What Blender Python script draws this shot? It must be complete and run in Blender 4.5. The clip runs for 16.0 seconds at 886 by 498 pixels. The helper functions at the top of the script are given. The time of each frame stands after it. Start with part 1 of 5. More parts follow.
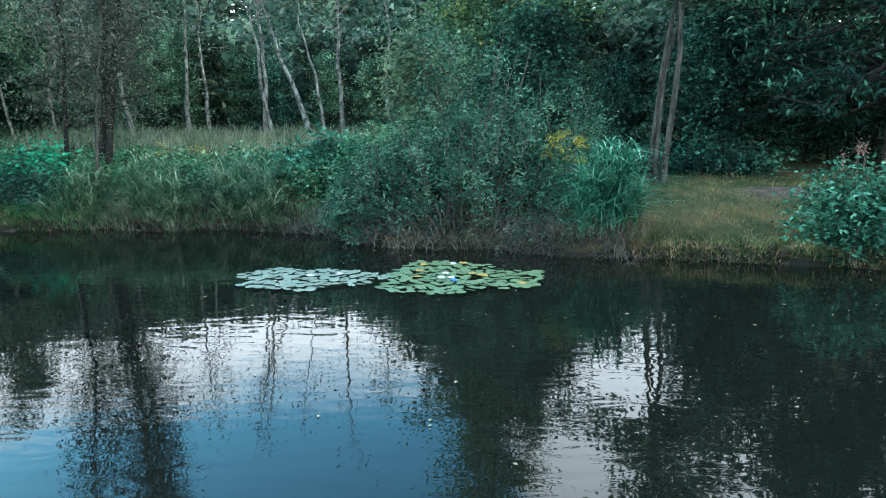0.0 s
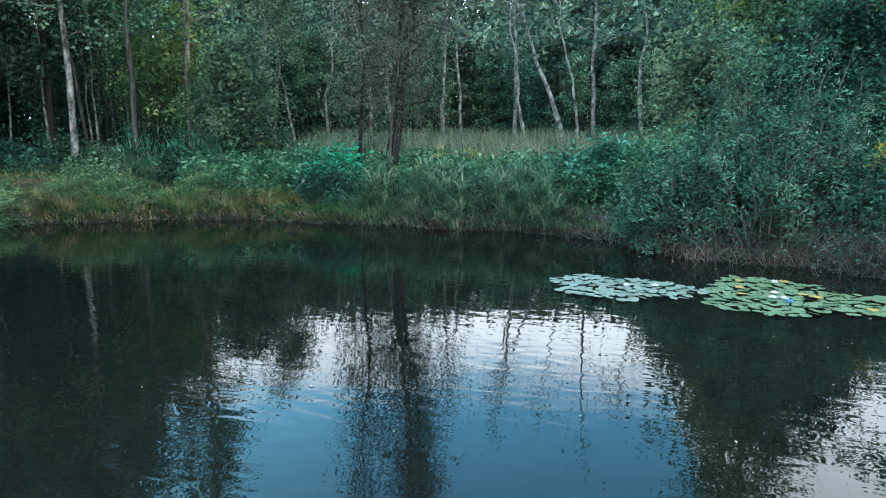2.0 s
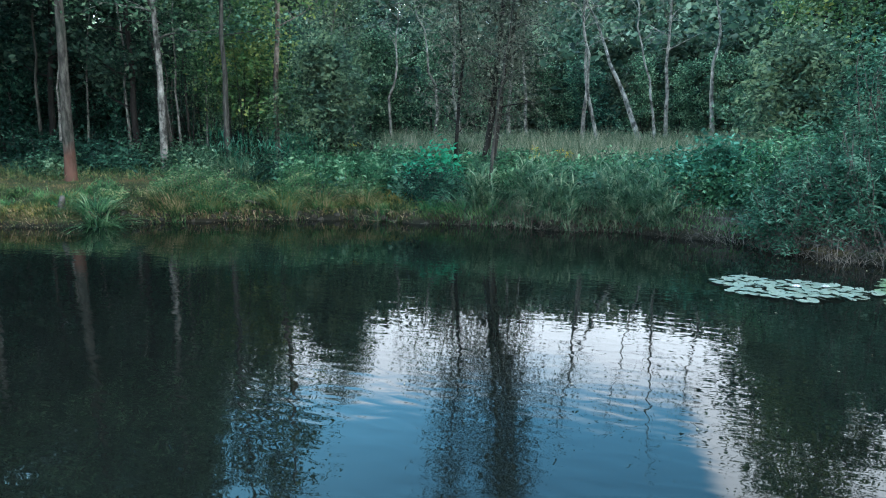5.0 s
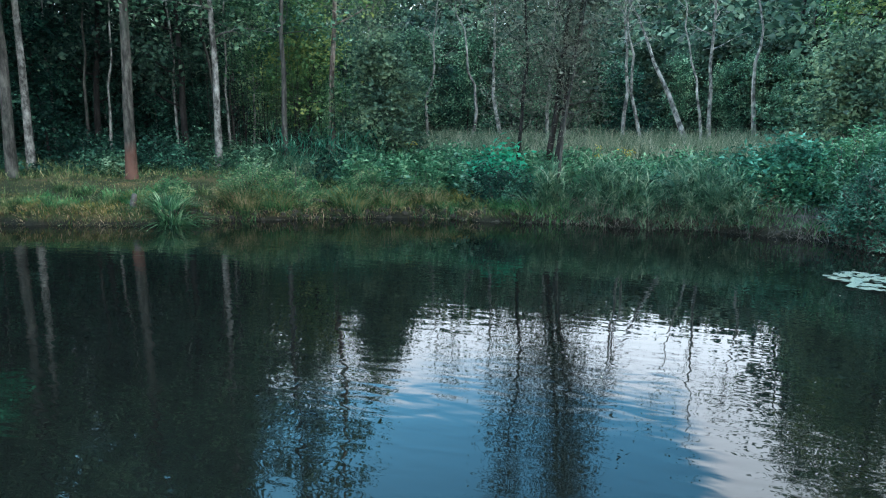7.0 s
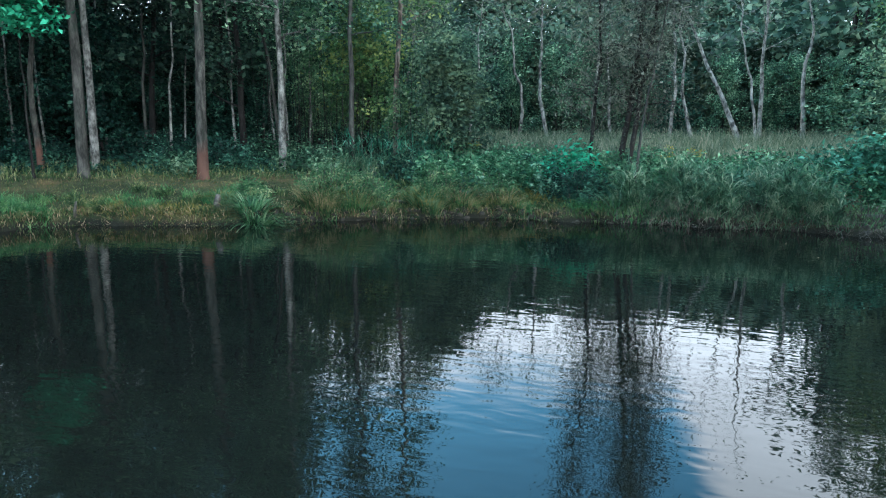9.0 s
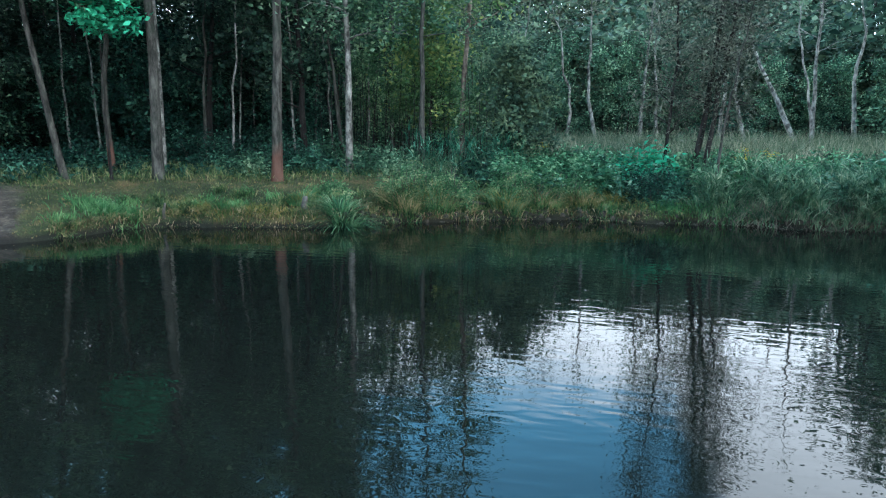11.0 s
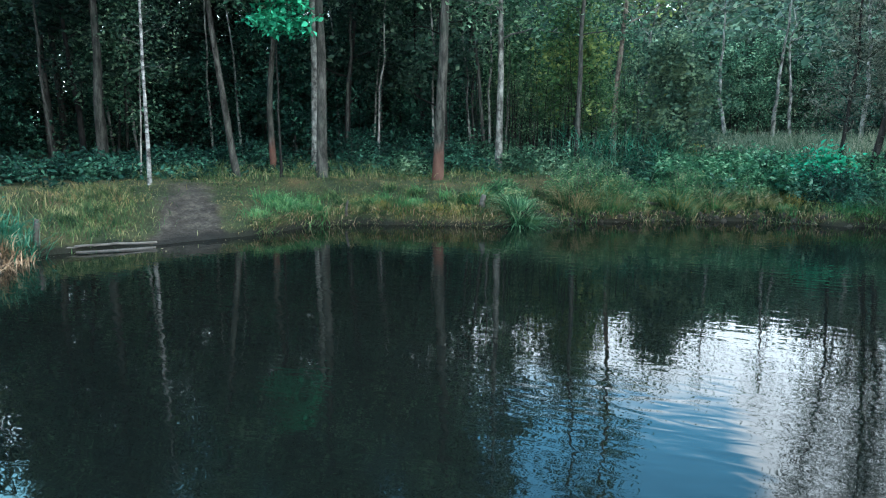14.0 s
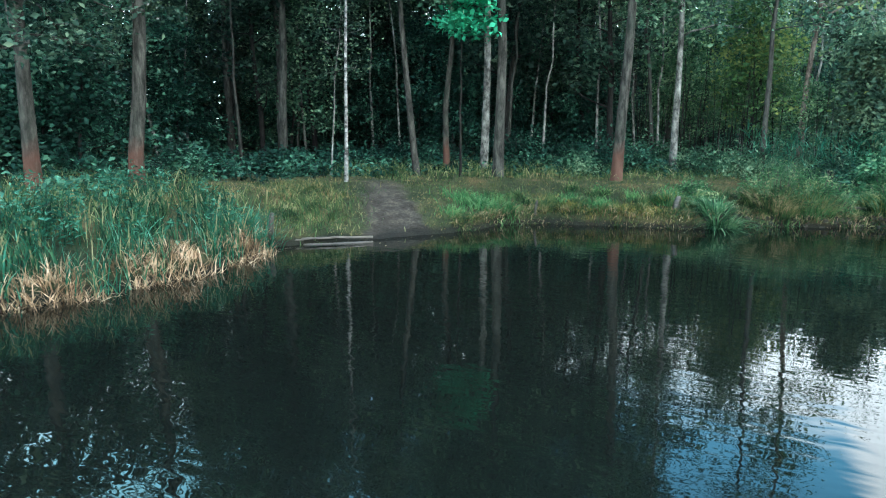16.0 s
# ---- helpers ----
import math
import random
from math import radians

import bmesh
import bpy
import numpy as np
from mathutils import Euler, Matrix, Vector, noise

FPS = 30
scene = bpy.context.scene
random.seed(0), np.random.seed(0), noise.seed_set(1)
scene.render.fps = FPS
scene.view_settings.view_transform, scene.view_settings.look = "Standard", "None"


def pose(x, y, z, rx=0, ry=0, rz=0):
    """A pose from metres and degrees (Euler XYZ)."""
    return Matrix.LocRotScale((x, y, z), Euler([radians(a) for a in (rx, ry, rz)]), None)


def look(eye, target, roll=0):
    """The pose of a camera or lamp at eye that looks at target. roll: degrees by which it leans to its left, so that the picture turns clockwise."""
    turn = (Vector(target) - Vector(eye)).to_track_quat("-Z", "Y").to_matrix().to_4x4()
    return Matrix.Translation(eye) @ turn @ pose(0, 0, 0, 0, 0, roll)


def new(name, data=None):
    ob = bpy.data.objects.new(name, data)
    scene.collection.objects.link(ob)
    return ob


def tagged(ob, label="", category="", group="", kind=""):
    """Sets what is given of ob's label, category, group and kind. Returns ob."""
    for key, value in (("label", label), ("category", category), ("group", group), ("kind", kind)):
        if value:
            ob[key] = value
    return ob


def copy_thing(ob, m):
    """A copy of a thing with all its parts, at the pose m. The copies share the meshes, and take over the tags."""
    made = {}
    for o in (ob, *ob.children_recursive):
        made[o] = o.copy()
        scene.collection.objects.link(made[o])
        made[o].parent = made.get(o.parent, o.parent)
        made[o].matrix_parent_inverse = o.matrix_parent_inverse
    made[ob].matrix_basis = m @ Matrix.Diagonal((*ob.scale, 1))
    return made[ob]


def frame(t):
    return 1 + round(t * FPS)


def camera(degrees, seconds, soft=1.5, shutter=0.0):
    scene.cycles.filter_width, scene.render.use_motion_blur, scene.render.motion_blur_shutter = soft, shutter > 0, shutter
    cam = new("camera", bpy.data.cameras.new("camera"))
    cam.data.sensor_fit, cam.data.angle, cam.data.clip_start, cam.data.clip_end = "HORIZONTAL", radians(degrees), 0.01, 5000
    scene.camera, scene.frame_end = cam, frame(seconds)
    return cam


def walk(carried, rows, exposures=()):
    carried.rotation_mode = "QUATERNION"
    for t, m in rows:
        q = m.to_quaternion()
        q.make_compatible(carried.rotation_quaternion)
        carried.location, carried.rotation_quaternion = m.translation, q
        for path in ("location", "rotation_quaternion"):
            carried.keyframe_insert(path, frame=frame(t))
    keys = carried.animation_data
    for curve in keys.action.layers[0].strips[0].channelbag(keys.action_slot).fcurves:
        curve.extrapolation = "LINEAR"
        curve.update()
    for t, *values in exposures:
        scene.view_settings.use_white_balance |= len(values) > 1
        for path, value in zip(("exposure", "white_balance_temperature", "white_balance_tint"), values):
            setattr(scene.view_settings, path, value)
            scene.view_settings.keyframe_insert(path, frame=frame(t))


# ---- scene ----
cam = camera(67.2, 16.0, soft=1.15)
METRES, EYE, TILT, LEAN, TURN = 15.0, 2.2, -10.5, 0.0, 0.0
ROWS = [
    (0.0, 0.0, 0.0, 0.0, 0.0, 0.0, -0.0),
    (0.5, -0.03, -0.0013, 0.0022, 4.64, -0.07, -0.9),
    (1.0, -0.0598, -0.0055, 0.0035, 9.64, -0.21, -1.83),
    (1.5, -0.0876, -0.0112, 0.0045, 14.01, -0.38, -2.65),
    (2.0, -0.1127, -0.0187, 0.0056, 16.82, -0.58, -3.13),
    (2.5, -0.1366, -0.0262, 0.005, 17.46, -0.6, -3.25),
    (3.0, -0.1604, -0.0337, 0.0032, 17.71, -0.59, -3.33),
    (3.5, -0.1828, -0.0409, 0.0023, 17.87, -0.6, -3.35),
    (4.0, -0.2055, -0.0486, 0.0005, 17.9, -0.57, -3.38),
    (6.5, -0.3422, -0.0924, -0.0148, 17.26, -0.32, -3.39),
    (7.0, -0.3723, -0.102, -0.0172, 17.23, -0.32, -3.38),
    (7.5, -0.4033, -0.1121, -0.0194, 17.18, -0.28, -3.38),
    (8.0, -0.4338, -0.1226, -0.021, 17.15, -0.29, -3.37),
    (8.5, -0.4652, -0.1329, -0.0225, 17.13, -0.31, -3.36),
    (9.0, -0.4963, -0.1428, -0.0249, 17.12, -0.29, -3.35),
    (11.5, -0.6611, -0.1953, -0.0321, 16.88, -0.25, -3.37),
    (12.0, -0.6916, -0.2056, -0.0336, 17.18, -0.25, -3.46),
    (12.5, -0.7216, -0.2149, -0.0361, 17.51, -0.25, -3.53),
    (13.0, -0.7519, -0.2237, -0.0396, 18.33, -0.27, -3.67),
    (13.5, -0.7836, -0.2335, -0.0421, 19.74, -0.41, -3.91),
    (14.0, -0.8167, -0.2443, -0.0463, 21.21, -0.46, -4.13),
    (14.5, -0.8496, -0.257, -0.0501, 22.71, -0.55, -4.38),
    (15.0, -0.8817, -0.2718, -0.0539, 24.34, -0.66, -4.67),
    (15.5, -0.9138, -0.2881, -0.0578, 26.34, -0.78, -5.01),
    (16.0, -0.9461, -0.3043, -0.0615, 29.42, -1.03, -5.55),
]
walk(cam, [(t, pose(0, 0, EYE, TILT, LEAN, TURN) @ pose(METRES * x, METRES * y, METRES * z, 90 + pitch, roll, yaw)) for t, x, y, z, yaw, pitch, roll in ROWS],
     exposures=[(0.0, 1.77, 6080, 6.5), (4.0, 1.72, 6050, 10), (8.0, 1.75, 5930, 10), (12.0, 1.77, 5880, 9.5), (14.0, 1.9, 5930, 6.5), (16.0, 2.08, 6080, 4)])

# ---------------------------------------------------------------- light
world = bpy.data.worlds.new("evening_sky")
scene.world = world
world.use_nodes = True
wn, wl = world.node_tree.nodes, world.node_tree.links
wn.clear()
w_out = wn.new("ShaderNodeOutputWorld")
w_bg = wn.new("ShaderNodeBackground")
w_bg.inputs["Strength"].default_value = 0.12
sky = wn.new("ShaderNodeTexSky")
sky.sky_type = "NISHITA"
sky.sun_disc = False
sky.sun_elevation = radians(40)
sky.sun_rotation = radians(292)
sky.air_density, sky.dust_density, sky.ozone_density = 1.0, 0.5, 1.6
# a broken veil of pale evening cloud that thickens towards the horizon
w_co = wn.new("ShaderNodeTexCoord")
w_sep = wn.new("ShaderNodeSeparateXYZ")
wl.new(w_co.outputs["Generated"], w_sep.inputs[0])
w_noise = wn.new("ShaderNodeTexNoise")
w_noise.inputs["Scale"].default_value = 2.4
w_noise.inputs["Detail"].default_value = 5
w_map = wn.new("ShaderNodeMapping")
w_map.inputs["Scale"].default_value = (1, 1, 3)
wl.new(w_co.outputs["Generated"], w_map.inputs[0])
wl.new(w_map.outputs[0], w_noise.inputs["Vector"])
w_band = wn.new("ShaderNodeMapRange")
w_band.inputs["From Min"].default_value, w_band.inputs["From Max"].default_value = 0.41, 0.32
w_band.inputs["To Min"].default_value, w_band.inputs["To Max"].default_value = 0.0, 0.45
w_band.clamp = False
w_bank = wn.new("ShaderNodeMath")
w_bank.operation = "MULTIPLY_ADD"
w_bank.use_clamp = True
w_bank.inputs[1].default_value, w_bank.inputs[2].default_value = 2.2, -0.1
wl.new(w_sep.outputs["X"], w_bank.inputs[0])
w_lean = wn.new("ShaderNodeMath")
w_lean.operation = "SUBTRACT"
wl.new(w_sep.outputs["Z"], w_lean.inputs[0])
wl.new(w_bank.outputs[0], w_lean.inputs[1])
wl.new(w_lean.outputs[0], w_band.inputs["Value"])
w_add = wn.new("ShaderNodeMath")
w_add.operation = "ADD"
wl.new(w_band.outputs[0], w_add.inputs[0])
wl.new(w_noise.outputs["Fac"], w_add.inputs[1])
w_fac = wn.new("ShaderNodeMapRange")
w_fac.interpolation_type = "SMOOTHSTEP"
w_fac.inputs["From Min"].default_value, w_fac.inputs["From Max"].default_value = 0.45, 1.0
w_fac.inputs["To Max"].default_value = 1.0
wl.new(w_add.outputs[0], w_fac.inputs["Value"])
w_mix = wn.new("ShaderNodeMix")
w_mix.data_type = "RGBA"
w_mix.inputs["B"].default_value = (11.4, 12.6, 13.3, 1)
wl.new(w_fac.outputs[0], w_mix.inputs["Factor"])
w_gain = wn.new("ShaderNodeMix")
w_gain.data_type, w_gain.blend_type = "RGBA", "MULTIPLY"
w_gain.inputs["Factor"].default_value = 1
w_gain.inputs["B"].default_value = (0.95, 1.95, 1.85, 1)
wl.new(sky.outputs[0], w_gain.inputs["A"])
wl.new(w_gain.outputs["Result"], w_mix.inputs["A"])
wl.new(w_mix.outputs["Result"], w_bg.inputs["Color"])
wl.new(w_bg.outputs[0], w_out.inputs[0])

sun = new("sun", bpy.data.lights.new("sun", "SUN"))
sun.data.energy = 1.4
sun.data.angle = radians(14)
sun.data.color = (1.0, 0.95, 0.86)
sun.matrix_world = look((-50, 32, 38), (-8, 15, 2))


# ---------------------------------------------------------------- materials
def node_mat(name):
    m = bpy.data.materials.new(name)
    m.use_nodes = True
    nt = m.node_tree
    return m, nt.nodes, nt.links, nt.nodes["Principled BSDF"]


def ramp(nodes, stops):
    r = nodes.new("ShaderNodeValToRGB")
    while len(r.color_ramp.elements) < len(stops):
        r.color_ramp.elements.new(0.5)
    for e, (p, c) in zip(r.color_ramp.elements, stops):
        e.position, e.color = p, (*c, 1)
    return r


def leaf_material(name, stops, glow=0.35, rough=0.6, patch=0.6):
    """Leaves: each one takes its tone from the ramp, with broader drifts of lighter and darker growth; light shines through."""
    m, nodes, links, b = node_mat(name)
    geo = nodes.new("ShaderNodeNewGeometry")
    co = nodes.new("ShaderNodeTexCoord")
    big = nodes.new("ShaderNodeTexNoise")
    big.inputs["Scale"].default_value = patch
    big.inputs["Detail"].default_value = 4
    links.new(co.outputs["Object"], big.inputs["Vector"])
    mixv = nodes.new("ShaderNodeMath")
    mixv.operation = "MULTIPLY_ADD"
    mixv.inputs[1].default_value = 3.2
    links.new(big.outputs["Fac"], mixv.inputs[0])
    off = nodes.new("ShaderNodeMath")
    off.operation = "MULTIPLY_ADD"
    off.inputs[1].default_value, off.inputs[2].default_value = 0.8, -1.5
    links.new(geo.outputs["Random Per Island"], off.inputs[0])
    links.new(off.outputs[0], mixv.inputs[2])
    r = ramp(nodes, [(p, (1.36 * c[0], 1.3 * c[1], 1.3 * c[2])) for p, c in stops])
    links.new(mixv.outputs[0], r.inputs[0])
    links.new(r.outputs[0], b.inputs["Base Color"])
    b.inputs["Roughness"].default_value = rough
    b.inputs["Specular IOR Level"].default_value = 0.16
    tr = nodes.new("ShaderNodeBsdfTranslucent")
    links.new(r.outputs[0], tr.inputs["Color"])
    mx = nodes.new("ShaderNodeMixShader")
    mx.inputs[0].default_value = glow
    links.new(b.outputs[0], mx.inputs[1])
    links.new(tr.outputs[0], mx.inputs[2])
    links.new(mx.outputs[0], nodes["Material Output"].inputs["Surface"])
    return m


def bark_material(name, dark, light, scale=9.0, stretch=0.25, foot=None, moss=None):
    """Bark: fissures drawn out along the trunk, blotches, and a stained foot where one is given."""
    m, nodes, links, b = node_mat(name)
    co = nodes.new("ShaderNodeTexCoord")
    mp = nodes.new("ShaderNodeMapping")
    mp.inputs["Scale"].default_value = (1, 1, stretch)
    links.new(co.outputs["Object"], mp.inputs[0])
    n1 = nodes.new("ShaderNodeTexNoise")
    n1.inputs["Scale"].default_value, n1.inputs["Detail"].default_value = scale, 7
    n1.inputs["Roughness"].default_value = 0.7
    links.new(mp.outputs[0], n1.inputs["Vector"])
    r = ramp(nodes, [(0.4, dark), (0.5, tuple(0.55 * v for v in light)), (0.6, light), (0.7, tuple(1.35 * v for v in light))])
    links.new(n1.outputs["Fac"], r.inputs[0])
    colour = r.outputs[0]
    n2 = nodes.new("ShaderNodeTexNoise")
    n2.inputs["Scale"].default_value, n2.inputs["Detail"].default_value = 2.2, 4
    links.new(co.outputs["Object"], n2.inputs["Vector"])
    if moss:
        mr = nodes.new("ShaderNodeMapRange")
        mr.inputs["From Min"].default_value, mr.inputs["From Max"].default_value = 0.52, 0.72
        mr.inputs["To Max"].default_value = 0.7
        links.new(n2.outputs["Fac"], mr.inputs["Value"])
        mx = nodes.new("ShaderNodeMix")
        mx.data_type = "RGBA"
        mx.inputs["B"].default_value = (*moss, 1)
        links.new(mr.outputs[0], mx.inputs["Factor"])
        links.new(colour, mx.inputs["A"])
        colour = mx.outputs["Result"]
    if foot:
        sp = nodes.new("ShaderNodeSeparateXYZ")
        links.new(co.outputs["Object"], sp.inputs[0])
        ad = nodes.new("ShaderNodeMath")
        ad.operation = "MULTIPLY_ADD"
        ad.inputs[1].default_value = 2.2
        links.new(n2.outputs["Fac"], ad.inputs[0])
        links.new(sp.outputs["Z"], ad.inputs[2])
        mr = nodes.new("ShaderNodeMapRange")
        mr.inputs["From Min"].default_value, mr.inputs["From Max"].default_value = 2.3, 1.3
        mr.inputs["To Max"].default_value = 0.8
        links.new(ad.outputs[0], mr.inputs["Value"])
        mx = nodes.new("ShaderNodeMix")
        mx.data_type = "RGBA"
        mx.inputs["B"].default_value = (*foot, 1)
        links.new(mr.outputs[0], mx.inputs["Factor"])
        links.new(colour, mx.inputs["A"])
        colour = mx.outputs["Result"]
    links.new(colour, b.inputs["Base Color"])
    b.inputs["Roughness"].default_value = 0.9
    b.inputs["Specular IOR Level"].default_value = 0.2
    bp = nodes.new("ShaderNodeBump")
    bp.inputs["Strength"].default_value, bp.inputs["Distance"].default_value = 0.8, 0.03
    links.new(n1.outputs["Fac"], bp.inputs["Height"])
    links.new(bp.outputs[0], b.inputs["Normal"])
    return m


def plain_material(name, dark, light, scale=14.0, rough=0.8, stretch=(1, 1, 1), bump=0.01):
    m, nodes, links, b = node_mat(name)
    co = nodes.new("ShaderNodeTexCoord")
    mp = nodes.new("ShaderNodeMapping")
    mp.inputs["Scale"].default_value = stretch
    links.new(co.outputs["Object"], mp.inputs[0])
    n1 = nodes.new("ShaderNodeTexNoise")
    n1.inputs["Scale"].default_value, n1.inputs["Detail"].default_value = scale, 6
    links.new(mp.outputs[0], n1.inputs["Vector"])
    r = ramp(nodes, [(0.35, dark), (0.65, light)])
    links.new(n1.outputs["Fac"], r.inputs[0])
    links.new(r.outputs[0], b.inputs["Base Color"])
    b.inputs["Roughness"].default_value = rough
    bp = nodes.new("ShaderNodeBump")
    bp.inputs["Distance"].default_value = bump
    links.new(n1.outputs["Fac"], bp.inputs["Height"])
    links.new(bp.outputs[0], b.inputs["Normal"])
    return m


LEAF_ALDER = leaf_material("alder_leaves", [(0.0, (0.012, 0.034, 0.02)), (0.45, (0.036, 0.092, 0.054)), (0.8, (0.085, 0.18, 0.105)), (1, (0.22, 0.33, 0.2))], patch=1.1)
LEAF_BIRCH = leaf_material("birch_leaves", [(0.0, (0.02, 0.045, 0.03)), (0.5, (0.05, 0.095, 0.06)), (1, (0.14, 0.2, 0.11))], patch=1.2)
# warm sunlight is tinted into these yellow-green leaf colours
LEAF_LIT = leaf_material("yellow_lit_leaves", [(0.0, (0.02, 0.055, 0.02)), (0.5, (0.06, 0.13, 0.045)), (1, (0.19, 0.23, 0.07))])
# dark teal leaves, darkened further to carry the shade under the trees
LEAF_DARK = leaf_material("shade_dark_teal_leaves", [(0.0, (0.004, 0.017, 0.012)), (0.5, (0.011, 0.042, 0.029)), (0.85, (0.026, 0.088, 0.058)), (1, (0.075, 0.18, 0.115))], glow=0.25, patch=1.1)
LEAF_MAPLE = leaf_material("fresh_teal_leaves", [(0.0, (0.02, 0.14, 0.075)), (0.6, (0.03, 0.27, 0.145)), (1, (0.07, 0.4, 0.215))], glow=0.12)
LEAF_WILLOW = leaf_material("grey_willow_leaves", [(0.0, (0.022, 0.033, 0.024)), (0.5, (0.056, 0.071, 0.052)), (1, (0.14, 0.152, 0.115))], patch=1.6)
LEAF_SHRUB = leaf_material("grey_green_shrub_leaves", [(0.0, (0.01, 0.03, 0.018)), (0.4, (0.025, 0.08, 0.05)), (0.75, (0.055, 0.15, 0.095)), (1, (0.15, 0.265, 0.175))], patch=2.0)
LEAF_WEED = leaf_material("green_weed_leaves", [(0.0, (0.015, 0.05, 0.024)), (0.5, (0.042, 0.135, 0.066)), (0.85, (0.085, 0.21, 0.105)), (1, (0.2, 0.34, 0.19))], patch=2.6)
# leaf colours of the deep wood, dimmed to stand for canopy shade
LEAF_FAR = leaf_material("shade_dim_far_leaves", [(0.0, (0.006, 0.018, 0.013)), (0.5, (0.023, 0.052, 0.035)), (0.85, (0.055, 0.105, 0.068)), (1, (0.12, 0.18, 0.115))], patch=0.3)
LEAF_DOGWOOD = leaf_material("glossy_dogwood_leaves", [(0.0, (0.008, 0.035, 0.022)), (0.5, (0.026, 0.1, 0.06)), (0.85, (0.05, 0.175, 0.115)), (1, (0.1, 0.27, 0.185))], patch=2.4)
LEAF_MOUND = leaf_material("light_green_weeds", [(0.0, (0.016, 0.055, 0.024)), (0.5, (0.06, 0.155, 0.068)), (0.85, (0.13, 0.25, 0.115)), (1, (0.3, 0.34, 0.17))], patch=3.2)
# glade leaves brightened in colour to look sunlit under the canopy
LEAF_GLADE = leaf_material("sun_tinted_glade_leaves", [(0.0, (0.014, 0.045, 0.022)), (0.45, (0.045, 0.11, 0.056)), (0.8, (0.1, 0.19, 0.095)), (1, (0.22, 0.32, 0.17))], glow=0.5, patch=1.2)
LEAF_RUST = leaf_material("rusty_leaves", [(0.0, (0.02, 0.014, 0.01)), (0.5, (0.07, 0.045, 0.028)), (1, (0.15, 0.1, 0.06))])
LEAF_BACK = leaf_material("pale_far_leaves", [(0.0, (0.01, 0.024, 0.015)), (0.5, (0.032, 0.056, 0.034)), (0.85, (0.066, 0.094, 0.057)), (1, (0.125, 0.15, 0.092))], patch=0.3)
LEAF_GOLD = leaf_material("goldenrod_flowers", [(0.0, (0.25, 0.2, 0.01)), (1, (0.6, 0.45, 0.02))])
GRASS_MEADOW = leaf_material("meadow_grass", [(0.0, (0.03, 0.055, 0.032)), (0.45, (0.075, 0.11, 0.066)), (0.8, (0.13, 0.155, 0.1)), (1, (0.24, 0.235, 0.17))], patch=1.6)
GRASS_BANK = leaf_material("bank_grass", [(0.0, (0.014, 0.036, 0.016)), (0.5, (0.055, 0.11, 0.042)), (0.85, (0.15, 0.185, 0.075)), (1, (0.3, 0.27, 0.14))], patch=3.2)
GRASS_TURF = leaf_material("short_turf", [(0.0, (0.024, 0.045, 0.018)), (0.4, (0.052, 0.084, 0.032)), (0.75, (0.115, 0.12, 0.048)), (1, (0.23, 0.17, 0.083))], patch=2.4)
GRASS_FRESH = leaf_material("fresh_sedge", [(0.0, (0.024, 0.09, 0.034)), (0.6, (0.07, 0.2, 0.075)), (1, (0.19, 0.33, 0.135))], patch=3.0)
REED = leaf_material("reed_blades", [(0.0, (0.018, 0.05, 0.028)), (0.5, (0.055, 0.125, 0.07)), (0.85, (0.11, 0.185, 0.105)), (1, (0.22, 0.28, 0.18))], patch=3.0)
REED_TEAL = leaf_material("bright_reed_blades", [(0.0, (0.008, 0.045, 0.026)), (0.5, (0.024, 0.125, 0.075)), (0.85, (0.05, 0.19, 0.12)), (1, (0.16, 0.34, 0.23))], patch=3.0)
GRASS_YELLOW = leaf_material("yellow_grass", [(0.0, (0.06, 0.08, 0.022)), (0.5, (0.165, 0.165, 0.046)), (1, (0.32, 0.235, 0.08))], patch=3.0)
SEDGE = leaf_material("arching_sedge", [(0.0, (0.015, 0.05, 0.02)), (0.5, (0.055, 0.14, 0.06)), (0.85, (0.1, 0.2, 0.095)), (1, (0.2, 0.29, 0.16))], patch=3.0)
CATTAIL = leaf_material("cattail_blades", [(0.0, (0.005, 0.022, 0.011)), (0.5, (0.017, 0.07, 0.036)), (0.85, (0.045, 0.125, 0.06)), (1, (0.24, 0.23, 0.12))], patch=2.6)
STRAW = leaf_material("dead_straw", [(0.0, (0.06, 0.042, 0.024)), (0.5, (0.25, 0.165, 0.095)), (1, (0.56, 0.42, 0.28))], glow=0.15, patch=3.0)
DEAD_GREY = leaf_material("dead_grey_stalks", [(0.0, (0.02, 0.018, 0.015)), (0.5, (0.06, 0.05, 0.042)), (1, (0.2, 0.17, 0.14))], glow=0.1)

BARK_ALDER = bark_material("grey_bark", (0.018, 0.017, 0.014), (0.085, 0.08, 0.067), foot=(0.125, 0.056, 0.038), moss=(0.025, 0.035, 0.025))
BARK_GREY = bark_material("plain_grey_bark", (0.018, 0.0175, 0.015), (0.085, 0.081, 0.069), moss=(0.025, 0.035, 0.025))
BARK_PALE = bark_material("pale_bark", (0.04, 0.038, 0.034), (0.29, 0.28, 0.25), scale=6, stretch=0.6, moss=(0.03, 0.036, 0.028))
BARK_BIRCH = bark_material("white_birch_bark", (0.05, 0.047, 0.043), (0.36, 0.35, 0.325), scale=5, stretch=2.0)
BARK_BROWN = bark_material("flaking_brown_bark", (0.035, 0.026, 0.02), (0.23, 0.185, 0.15), scale=5, stretch=0.5)
# dark bark taken near black: shade inside the wood is put into its colour
BARK_DARK = bark_material("shade_dark_bark", (0.009, 0.008, 0.0075), (0.028, 0.025, 0.022))
# shaded tone of grey-brown bark, set in the colour itself
BARK_SHADE = bark_material("shaded_grey_brown_bark", (0.011, 0.0095, 0.008), (0.038, 0.033, 0.029))
